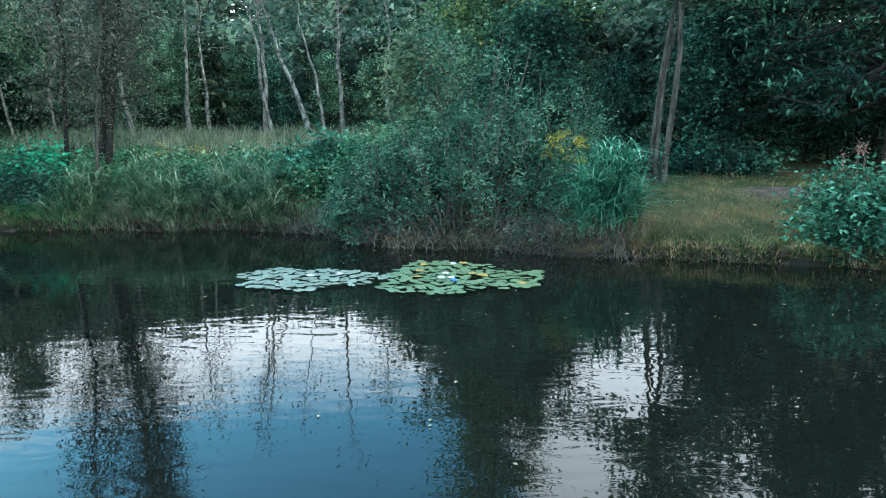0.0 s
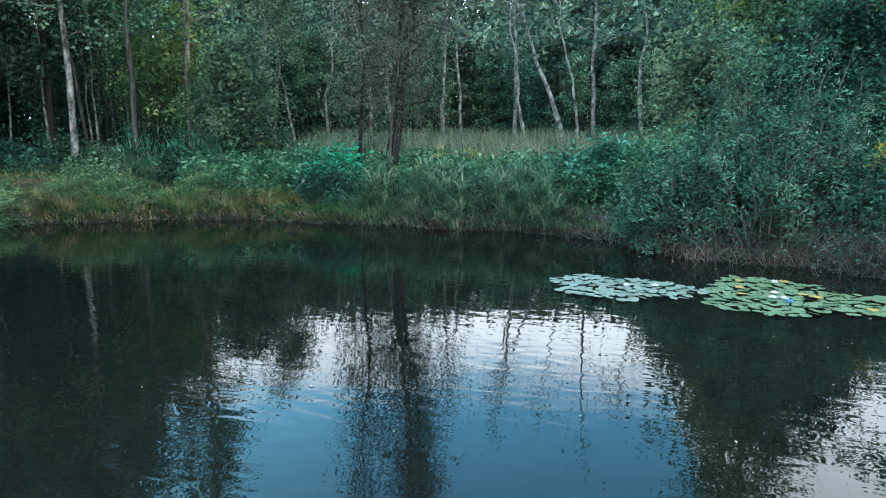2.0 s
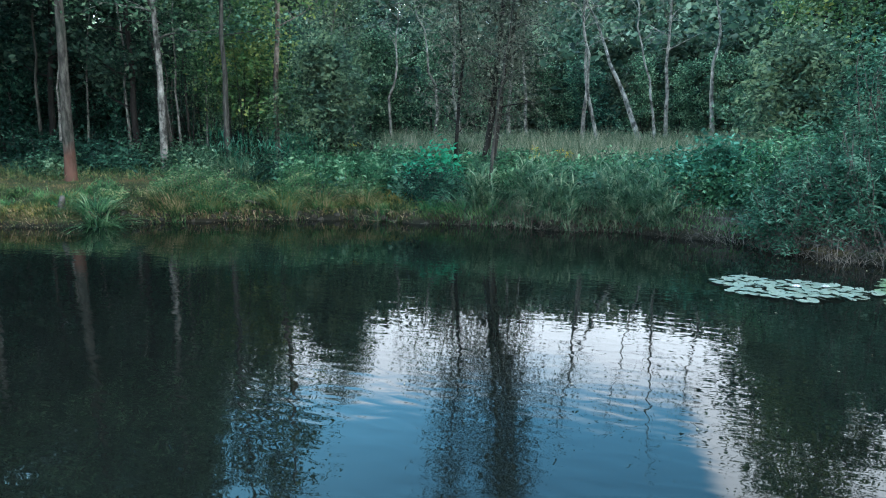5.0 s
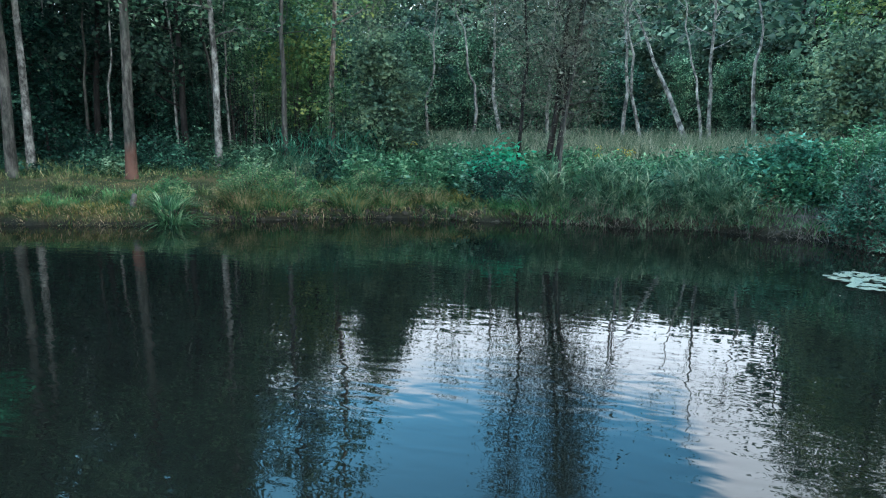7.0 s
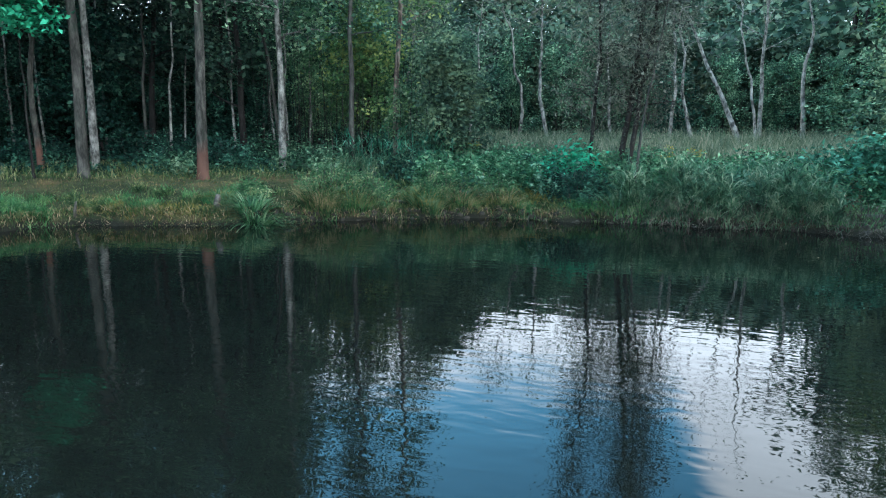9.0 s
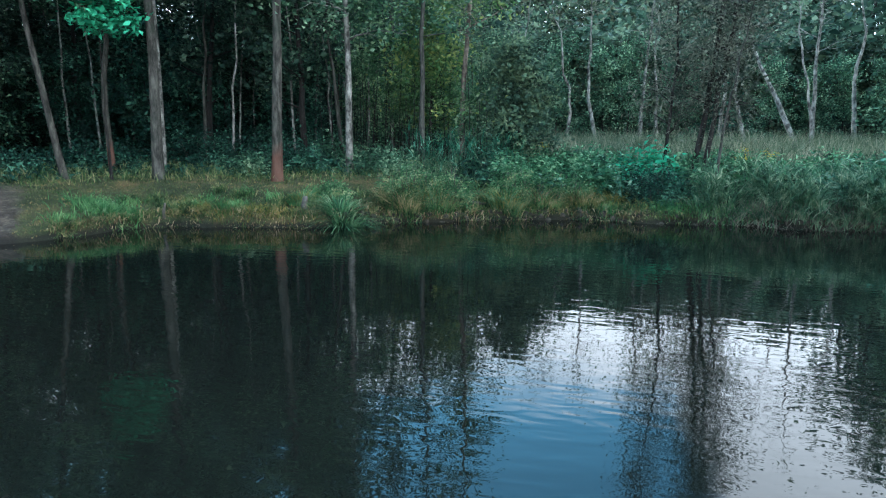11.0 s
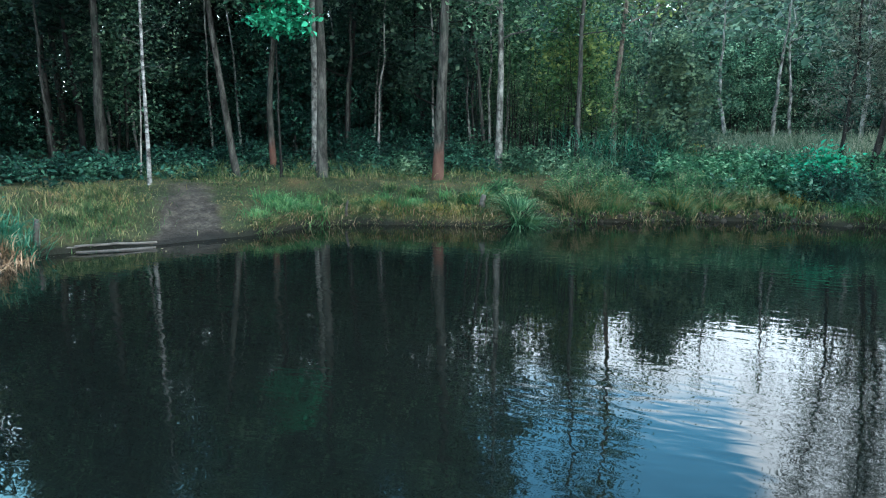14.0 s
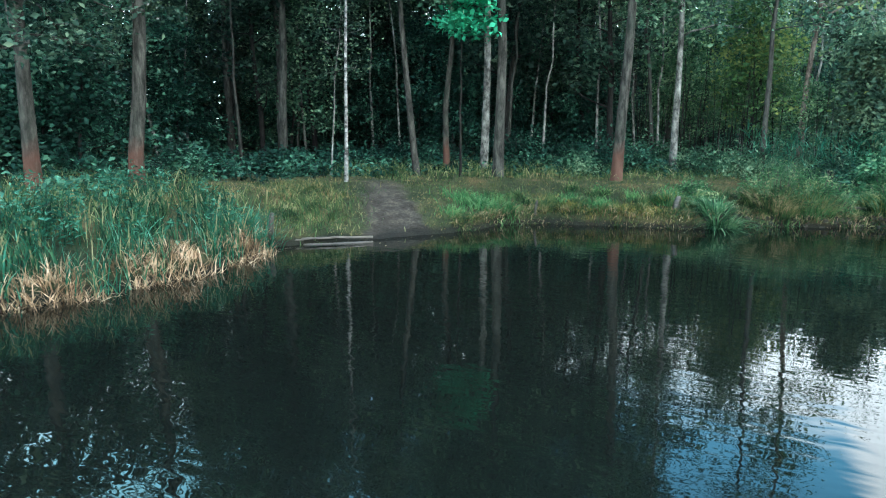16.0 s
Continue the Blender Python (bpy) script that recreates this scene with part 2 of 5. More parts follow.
TWIG = plain_material("grey_brown_twigs", (0.035, 0.029, 0.024), (0.13, 0.108, 0.088), 20)
WOOD_OLD = plain_material("weathered_wood", (0.05, 0.043, 0.036), (0.18, 0.155, 0.13), 12, stretch=(0.3, 3, 3))
WOOD_WET = plain_material("wet_dark_wood", (0.03, 0.025, 0.02), (0.1, 0.085, 0.07), 12, rough=0.5, stretch=(0.3, 3, 3))


def ground_material():
    m, nodes, links, b = node_mat("bank_soil_and_thatch")
    co = nodes.new("ShaderNodeTexCoord")
    n1 = nodes.new("ShaderNodeTexNoise")
    n1.inputs["Scale"].default_value, n1.inputs["Detail"].default_value = 1.1, 6
    n2 = nodes.new("ShaderNodeTexNoise")
    n2.inputs["Scale"].default_value, n2.inputs["Detail"].default_value = 16, 6
    n2.inputs["Roughness"].default_value = 0.7
    for n in (n1, n2):
        links.new(co.outputs["Object"], n.inputs["Vector"])
    r1 = ramp(nodes, [(0.3, (0.024, 0.036, 0.016)), (0.45, (0.046, 0.055, 0.024)), (0.56, (0.075, 0.073, 0.032)), (0.7, (0.13, 0.09, 0.043))])
    links.new(n1.outputs["Fac"], r1.inputs[0])
    r2 = ramp(nodes, [(0.3, (0.35, 0.35, 0.35)), (0.7, (1.3, 1.3, 1.3))])
    links.new(n2.outputs["Fac"], r2.inputs[0])
    mul = nodes.new("ShaderNodeMix")
    mul.data_type, mul.blend_type = "RGBA", "MULTIPLY"
    mul.inputs["Factor"].default_value = 1
    links.new(r1.outputs[0], mul.inputs["A"])
    links.new(r2.outputs[0], mul.inputs["B"])
    # trodden grey earth where the bank is worn bare: by the mesh's own attribute
    att = nodes.new("ShaderNodeAttribute")
    att.attribute_name = "bare"
    wob = nodes.new("ShaderNodeMath")
    wob.operation = "MULTIPLY_ADD"
    wob.inputs[1].default_value = 0.5
    links.new(n1.outputs["Fac"], wob.inputs[0])
    sub = nodes.new("ShaderNodeMath")
    sub.operation = "SUBTRACT"
    sub.inputs[1].default_value = 0.25
    links.new(att.outputs["Fac"], wob.inputs[2])
    links.new(wob.outputs[0], sub.inputs[0])
    mr = nodes.new("ShaderNodeMapRange")
    mr.inputs["From Min"].default_value, mr.inputs["From Max"].default_value = 0.4, 0.62
    links.new(sub.outputs[0], mr.inputs["Value"])
    r3 = ramp(nodes, [(0.3, (0.024, 0.02, 0.017)), (0.5, (0.056, 0.048, 0.041)), (0.62, (0.076, 0.066, 0.057)), (0.74, (0.15, 0.132, 0.116))])
    links.new(n2.outputs["Fac"], r3.inputs[0])
    n3 = nodes.new("ShaderNodeTexNoise")
    n3.inputs["Scale"].default_value, n3.inputs["Detail"].default_value = 3.4, 5
    links.new(co.outputs["Object"], n3.inputs["Vector"])
    r4 = ramp(nodes, [(0.36, (0.6, 0.56, 0.52)), (0.52, (1.0, 0.95, 0.88)), (0.66, (1.7, 1.6, 1.48))])
    links.new(n3.outputs["Fac"], r4.inputs[0])
    worn = nodes.new("ShaderNodeMix")
    worn.data_type, worn.blend_type = "RGBA", "MULTIPLY"
    worn.inputs["Factor"].default_value = 1
    links.new(r3.outputs[0], worn.inputs["A"])
    links.new(r4.outputs[0], worn.inputs["B"])
    mx = nodes.new("ShaderNodeMix")
    mx.data_type = "RGBA"
    links.new(mr.outputs[0], mx.inputs["Factor"])
    links.new(mul.outputs["Result"], mx.inputs["A"])
    links.new(worn.outputs["Result"], mx.inputs["B"])
    # soaked black mud just above the water
    sp = nodes.new("ShaderNodeSeparateXYZ")
    links.new(co.outputs["Object"], sp.inputs[0])
    wz = nodes.new("ShaderNodeMath")
    wz.operation = "MULTIPLY_ADD"
    wz.inputs[1].default_value = 0.12
    links.new(n1.outputs["Fac"], wz.inputs[0])
    links.new(sp.outputs["Z"], wz.inputs[2])
    wet = nodes.new("ShaderNodeMapRange")
    wet.inputs["From Min"].default_value, wet.inputs["From Max"].default_value = 0.21, 0.13
    wet.inputs["To Max"].default_value = 0.85
    links.new(wz.outputs[0], wet.inputs["Value"])
    mud = nodes.new("ShaderNodeMix")
    mud.data_type = "RGBA"
    mud.inputs["B"].default_value = (0.012, 0.011, 0.009, 1)
    links.new(wet.outputs[0], mud.inputs["Factor"])
    links.new(mx.outputs["Result"], mud.inputs["A"])
    links.new(mud.outputs["Result"], b.inputs["Base Color"])
    b.inputs["Roughness"].default_value = 0.95
    b.inputs["Specular IOR Level"].default_value = 0.2
    bp = nodes.new("ShaderNodeBump")
    bp.inputs["Distance"].default_value = 0.05
    links.new(n2.outputs["Fac"], bp.inputs["Height"])
    links.new(bp.outputs[0], b.inputs["Normal"])
    return m


def water_material():
    m, nodes, links, b = node_mat("dark_pond_water")
    b.inputs["Base Color"].default_value = (0.0046, 0.006, 0.0048, 1)
    b.inputs["Roughness"].default_value = 0.015
    b.inputs["IOR"].default_value = 1.33
    co = nodes.new("ShaderNodeTexCoord")
    total = None
    for scale, stretch, height in ((0.7, (0.8, 2.0, 1), 0.0028), (3.0, (0.8, 1.6, 1), 0.0019), (4.8, (0.65, 1.6, 1), 0.0019)):
        mp = nodes.new("ShaderNodeMapping")
        mp.inputs["Scale"].default_value = stretch
        mp.inputs["Rotation"].default_value = (0, 0, 0.25)
        links.new(co.outputs["Object"], mp.inputs[0])
        n = nodes.new("ShaderNodeTexNoise")
        n.inputs["Scale"].default_value, n.inputs["Detail"].default_value = scale, 0.5
        n.inputs["Distortion"].default_value = 0.6
        links.new(mp.outputs[0], n.inputs["Vector"])
        k = nodes.new("ShaderNodeMath")
        k.operation = "MULTIPLY"
        k.inputs[1].default_value = height
        links.new(n.outputs["Fac"], k.inputs[0])
        if total:
            a = nodes.new("ShaderNodeMath")
            links.new(total, a.inputs[0])
            links.new(k.outputs[0], a.inputs[1])
            total = a.outputs[0]
        else:
            total = k.outputs[0]
    # cat's-paws: breezy patches between glassy ones
    n = nodes.new("ShaderNodeTexNoise")
    n.inputs["Scale"].default_value, n.inputs["Detail"].default_value = 0.2, 3
    links.new(co.outputs["Object"], n.inputs["Vector"])
    mr = nodes.new("ShaderNodeMapRange")
    mr.inputs["From Min"].default_value, mr.inputs["From Max"].default_value = 0.38, 0.62
    mr.inputs["To Min"].default_value, mr.inputs["To Max"].default_value = 0.4, 1.25
    links.new(n.outputs["Fac"], mr.inputs["Value"])
    k = nodes.new("ShaderNodeMath")
    k.operation = "MULTIPLY"
    links.new(total, k.inputs[0])
    links.new(mr.outputs[0], k.inputs[1])
    bp = nodes.new("ShaderNodeBump")
    bp.inputs["Distance"].default_value = 1.0
    links.new(k.outputs[0], bp.inputs["Height"])
    links.new(bp.outputs[0], b.inputs["Normal"])
    return m


GROUND = ground_material()
WATER = water_material()


# ---------------------------------------------------------------- mesh helpers
def build_mesh(name, V, quads=None, tris=None, mat=None, smooth=False):
    me = bpy.data.meshes.new(name)
    V = np.asarray(V, dtype=np.float32).reshape(-1, 3)
    q = np.zeros((0, 4), np.int32) if quads is None else np.asarray(quads, np.int32).reshape(-1, 4)
    t = np.zeros((0, 3), np.int32) if tris is None else np.asarray(tris, np.int32).reshape(-1, 3)
    me.vertices.add(len(V))
    me.vertices.foreach_set("co", V.ravel())
    me.loops.add(q.size + t.size)
    me.loops.foreach_set("vertex_index", np.concatenate([q.ravel(), t.ravel()]))
    me.polygons.add(len(q) + len(t))
    starts = np.concatenate([np.arange(len(q)) * 4, q.size + np.arange(len(t)) * 3]).astype(np.int32)
    me.polygons.foreach_set("loop_start", starts)
    if smooth:
        me.polygons.foreach_set("use_smooth", np.ones(len(starts), dtype=bool))
    me.update(calc_edges=True)
    if mat:
        me.materials.append(mat)
    return me


def join(pieces):
    """Joins (V, quads, tris) pieces into one."""
    V, Q, T, n = [], [], [], 0
    for v, q, t in pieces:
        V.append(v)
        if q is not None and len(q):
            Q.append(q + n)
        if t is not None and len(t):
            T.append(t + n)
        n += len(v)
    return np.concatenate(V), (np.concatenate(Q) if Q else None), (np.concatenate(T) if T else None)


def part(name, piece, mat, parent=None, label="", smooth=False):
    ob = new(name, build_mesh(name, *piece, mat=mat, smooth=smooth))
    if parent:
        ob.parent = parent
    return tagged(ob, label) if label else ob


def tube(points, radii, sides=7):
    """A tapered, bent tube, closed at both ends."""
    P = np.asarray(points, float)
    R = np.asarray(radii, float)
    T = np.gradient(P, axis=0)
    T /= np.linalg.norm(T, axis=1)[:, None] + 1e-9
    ref = np.where(np.abs(T[:, 2:3]) > 0.9, [[1.0, 0, 0]], [[0, 0, 1.0]])
    A = np.cross(T, ref)
    A /= np.linalg.norm(A, axis=1)[:, None]
    B = np.cross(T, A)
    ang = np.arange(sides) * 2 * np.pi / sides
    V = P[:, None] + R[:, None, None] * (np.cos(ang)[None, :, None] * A[:, None] + np.sin(ang)[None, :, None] * B[:, None])
    n = len(P)
    i, j = np.meshgrid(np.arange(n - 1), np.arange(sides), indexing="ij")
    a, b = i * sides + j, i * sides + (j + 1) % sides
    Q = np.stack([a, b, b + sides, a + sides], -1).reshape(-1, 4)
    V = np.concatenate([V.reshape(-1, 3), P[:1], P[-1:]])
    k = np.arange(sides)
    c0, c1 = n * sides, n * sides + 1
    T3 = np.concatenate([np.stack([(k + 1) % sides, k, np.full(sides, c0)], -1),
                         np.stack([(n - 1) * sides + k, (n - 1) * sides + (k + 1) % sides, np.full(sides, c1)], -1)])
    return V, Q, T3


def unit(v):
    return v / (np.linalg.norm(v, axis=-1, keepdims=True) + 1e-9)


def leaves(P, size, rng, up=0.6, slim=0.5, droop=0.2):
    """A folded, pointed leaf at each place of P."""
    n = len(P)
    size = size * rng.uniform(0.6, 1.35, n)[:, None]
    axis = rng.normal(size=(n, 3))
    axis[:, 2] = axis[:, 2] * 0.5 - droop
    axis = unit(axis)
    nor = unit(rng.normal(size=(n, 3)) + np.array([0, 0, up * 2.0]))
    side = unit(np.cross(nor, axis))
    nor = np.cross(axis, side)
    mid = P + axis * size * 0.45 + nor * size * 0.06
    V = np.stack([P, mid + side * size * slim * 0.5 + nor * size * 0.1, P + axis * size, mid - side * size * slim * 0.5 + nor * size * 0.1], 1)
    b = np.arange(n)[:, None] * 4
    return V.reshape(-1, 3), None, np.concatenate([b + [0, 1, 2], b + [0, 2, 3]])


def blades(P, h, w, rng, lean=0.15, droop=0.3, segs=3, az=None):
    """Tapered blades that rise from P and bend over."""
    n = len(P)
    h, w = np.broadcast_to(h, n), np.broadcast_to(w, n)
    az = rng.uniform(0, 2 * np.pi, n) if az is None else az
    d = np.stack([np.cos(az), np.sin(az), np.zeros(n)], 1)
    tw = az + np.pi / 2 + rng.normal(0, 0.7, n)
    side = np.stack([np.cos(tw), np.sin(tw), np.zeros(n)], 1)
    ln = np.abs(rng.normal(0, 1, n)) * lean
    dr = rng.uniform(0.2, 1.6, n) * droop
    rows = []
    for k in range(segs + 1):
        s = k / segs
        c = P + d * (h * (ln * s + dr * s ** 2.4))[:, None]
        c = c + np.array([0, 0, 1.0]) * (h * (s - 0.45 * dr * s ** 3 - 0.3 * ln * s))[:, None]
        if k < segs:
            ww = (w * (0.75 + 0.5 * s if s < 0.5 else 1.25 * (1.15 - s)))[:, None] * 0.5
            rows += [c - side * ww, c + side * ww]
        else:
            rows.append(c)
    V = np.stack(rows, 1)
    m = V.shape[1]
    b = np.arange(n)[:, None] * m
    Q = [b + [2 * k, 2 * k + 1, 2 * k + 3, 2 * k + 2] for k in range(segs - 1)]
    T = b + [m - 3, m - 2, m - 1]
    return V.reshape(-1, 3), (np.concatenate(Q) if Q else None), T


# ---------------------------------------------------------------- the lie of the land
SHORE = np.array([(-30, -45), (-25.4, -18), (-23.1, -6), (-22.6, -1), (-22.2, 0.3), (-22.15, 2.0), (-22.45, 3.1), (-22.85, 4.1), (-22.6, 4.75), (-21.75, 5.7), (-21.25, 6.7), (-20.8, 7.7),
                  (-20.55, 9.0), (-19.7, 9.85), (-18.2, 10.25), (-16.9, 10.6), (-15.8, 11.6), (-14.5, 12.4), (-13, 13.3), (-11.1, 14.1), (-9.4, 13.95), (-7.3, 14.2), (-5.8, 13.95),
                  (-4.7, 14.2), (-3.3, 13.8), (-2.2, 13.5), (-1.5, 12.4), (-0.7, 12.0), (1.2, 11.8), (2.1, 11.2), (3.5, 11.1), (4.4, 10.75), (5.7, 10.5), (6.9, 10.1),
                  (10, 9.2), (16, 6), (21, -2), (24, -20), (26, -45)], float)


def inland(x, y):
    """Metres from the water's edge, positive on land."""
    p = np.stack([np.ravel(x), np.ravel(y)], 1).astype(float)
    best = np.full(len(p), 1e9)
    inside = np.zeros(len(p), bool)
    n = len(SHORE)
    for i in range(n):
        a, b = SHORE[i], SHORE[(i + 1) % n]
        ab = b - a
        t = np.clip(((p - a) @ ab) / (ab @ ab), 0, 1)
        best = np.minimum(best, np.hypot(*(p - a - t[:, None] * ab).T))
        cross = (a[1] > p[:, 1]) != (b[1] > p[:, 1])
        xs = a[0] + (p[:, 1] - a[1]) / (b[1] - a[1] + 1e-12) * ab[0]
        inside ^= cross & (p[:, 0] < xs)
    return np.where(inside, -best, best).reshape(np.shape(x))


def height(x, y):
    x, y = np.asarray(x, float), np.asarray(y, float)
    d = inland(x, y)
    d = d + 0.05 * np.sin(2.3 * x + 0.7 * y) + 0.035 * np.sin(5.9 * x - 3.1 * y) + 0.02 * np.sin(13 * x + 11 * y)
    z = np.interp(d, [-30, -6, -1, -0.1, 0, 0.07, 1, 2, 3.2, 8, 20, 60, 400], [-2.5, -1.6, -0.5, -0.09, -0.02, 0.17, 0.42, 0.67, 0.86, 1.02, 1.2, 1.5, 3])
    bump = 0.05 * np.sin(0.9 * x + 1.7 * y) * np.sin(1.3 * x - 0.8 * y) + 0.025 * np.sin(4.1 * x + 2.2 * y) * np.sin(3.3 * y - 2.9 * x)
    step = 0.15 * np.clip((d - 0.02) / 0.16, 0, 1) * np.exp(-np.clip(d, 0, 9) / 1.5) * np.exp(-((x + 18.3) / 2.6) ** 4)
    landing = np.exp(-((x + 21.7) / 1.0) ** 2 - ((y - 6.3) / 1.1) ** 2) * (d > 0)
    return (z + step) * (1 - 0.62 * landing) + bump * np.clip(d, 0, 1)


def on_ground(x, y, sink=0.02):
    return np.stack([x, y, height(x, y) - sink], -1)


def bare_at(x, y):
    """How bare and trodden the ground is, 0 to 1."""
    t = np.clip(((x + 21.3) * -2.9 + (y - 6.1) * 3.0) / 17.4, 0, 1)
    r = np.hypot(x + 21.3 + 2.9 * t, y - 6.1 - 3.0 * t) / (0.85 + 0.1 * t) + 0.16 * np.sin(3.1 * x + 2.3 * y) + 0.1 * np.sin(7.3 * x - 5.1 * y)
    a = np.exp(-np.clip(r, 0, 9) ** 3) * (1 - 0.55 * t)
    b = 0.8 * np.exp(-(((x - 7.2) / 1.6) ** 2 + ((y - 13.6) / 0.9) ** 2))
    return np.clip(np.maximum(a, b), 0, 1)


def spaced(lo, hi, step, reach):
    core = np.arange(lo, hi + step / 2, step)
    far = np.array([1, 2.5, 5, 9, 15, 25, 45, 80, 150, 300, 600, 1200, reach])
    return np.concatenate([lo - far[::-1], core, hi + far])


gx, gy = spaced(-34, 16, 0.25, 2400), spaced(-8, 30, 0.25, 2400)
X, Y = np.meshgrid(gx, gy, indexing="ij")
Z = height(X, Y)
ni, nj = X.shape
I, J = np.meshgrid(np.arange(ni - 1), np.arange(nj - 1), indexing="ij")
k = I * nj + J
ground = new("ground", build_mesh("ground", np.stack([X, Y, Z], -1), np.stack([k, k + nj, k + nj + 1, k + 1], -1).reshape(-1, 4), mat=GROUND, smooth=True))
bare = ground.data.attributes.new("bare", "FLOAT", "POINT")
bare.data.foreach_set("value", bare_at(X, Y).ravel().astype(np.float32))
tagged(ground, "pond bank of dark soil, thatch and trodden earth", "ground", kind="structure")

wv = [(x, y, 0.0) for x in (-40, 40) for y in (-60, 22)]
water = new("water", build_mesh("water", wv, [(0, 2, 3, 1)], mat=WATER))
tagged(water, "still dark pond water mirroring trees and evening sky", "water", kind="structure")


def scatter(rng, n, x0, x1, y0, y1, dmin=0.1, dmax=99, keep=None):
    """n places on the ground inside a rectangle and a band along the shore."""
    out = []
    while sum(map(len, out)) < n:
        k = max(4 * n, 400)
        x, y = rng.uniform(x0, x1, k), rng.uniform(y0, y1, k)
        d = inland(x, y)
        ok = (d > dmin) & (d < dmax) & (bare_at(x, y) < 0.35 + 0.25 * rng.uniform(-1, 1, k))
        if keep is not None:
            ok &= keep(x, y, rng)
        out.append(np.stack([x[ok], y[ok]], 1))
        if not ok.any():
            break
    p = np.concatenate(out)[:n]
    return on_ground(p[:, 0], p[:, 1])


# ---------------------------------------------------------------- trees
def limb_path(start, az, rise, length, rng, n=6, sag=0.0):
    """A wandering limb: its points."""
    p = np.array(start, float)
    out = [p.copy()]
    for i in range(n):
        az += rng.normal(0, 0.22)
        rise += rng.normal(0, 0.12) - sag
        p = p + length / n * np.array([math.cos(az) * math.cos(rise), math.sin(az) * math.cos(rise), math.sin(rise)])
        out.append(p.copy())
    return np.array(out)


def tree_shape(rng, tall, radius, crown_from, spread, limbs, count, size, lean=(0, 0), clump=0.45, rise=0.5, slim=0.55, sag=0.05, taper=0.25, wobble=0.06,
               top=0.35, up=0.5, stems=1, splay=0.09, droop=0.2, flat=0.6, twigs=3, fork=0.3, tufts=1.0):
    """The wood (trunk, limbs, twigs) and the leaves of one tree, at the origin."""
    wood, spots = [], []
    for s in range(stems):
        h = tall * (1 if s == 0 else rng.uniform(0.7, 0.95))
        ln = np.array(lean, float) + (rng.normal(0, splay, 2) if s else 0)
        base = np.array([0, 0, -0.25]) if s == 0 else np.array([*rng.normal(0, fork, 2), -0.25])
        zs = np.concatenate([[0, 0.12, 0.4, 1.0], np.linspace(2, h, 12)])
        zs = zs[zs <= h + 1e-6]
        f = zs / h
        wob = np.cumsum(rng.normal(0, wobble, (len(zs), 2)), 0) * np.minimum(1, zs / 3)[:, None]
        P = base + np.stack([ln[0] * zs + wob[:, 0], ln[1] * zs + wob[:, 1], zs], 1)
        R = radius * (0.85 if s else 1) * ((1 - f) * (1 - taper) + taper * (1 - f) ** 2 + 0.02) + radius * 0.45 * np.exp(-zs / 0.22)
        wood.append(tube(P, R, 9 if radius > 0.12 else 6))
        m = max(3, limbs // stems)
        for i in range(m):
            g = crown_from / h + (1 - crown_from / h) * ((i + rng.uniform(0, 0.9)) / m) * 0.97
            z = g * h
            c = np.array([np.interp(z, zs, P[:, a]) for a in range(3)])
            rel = (g - crown_from / h) / (1 - crown_from / h + 1e-6)
            L = spread * (1.0 - (1 - top) * rel) * rng.uniform(0.65, 1.15)
            path = limb_path(c, i * 2.4 + rng.uniform(-0.5, 0.5), rise + rng.normal(0, 0.2) + 0.4 * rel, L, rng, 6, sag)
            r0 = max(0.008, np.interp(z, zs, R) * 0.42)
            wood.append(tube(path, np.linspace(r0, 0.006, len(path)), 5))
            spots += list(path[2:])
            for j in range(twigs):
                a = path[rng.integers(1, 6)]
                tw = limb_path(a, rng.uniform(0, 6.28), rng.normal(0.25, 0.35), L * rng.uniform(0.3, 0.55), rng, 3, sag)
                wood.append(tube(tw, np.linspace(r0 * 0.35 + 0.004, 0.004, 4), 3))
                spots += list(tw[1:])
    spots = np.array(spots)
    spots = spots[rng.permutation(len(spots))[:max(4, int(tufts * len(spots)))]]
    pick = spots[rng.integers(0, len(spots), count)]
    P = pick + rng.normal(0, clump, (count, 3)) * [1, 1, flat]
    return join(wood), leaves(P, size, rng, up, slim, droop)


def tree(name, label, x, y, bark, leaf, seed, category="tree", group="", **shape):
    rng = np.random.default_rng(seed)
    wood, crown = tree_shape(rng, **shape)
    ob = new(name)
    ob.location = (x, y, float(height(x, y)))
    part("trunk", wood, bark, ob, smooth=True)
    part("crown", crown, leaf, ob)
    return tagged(ob, label, category, group)


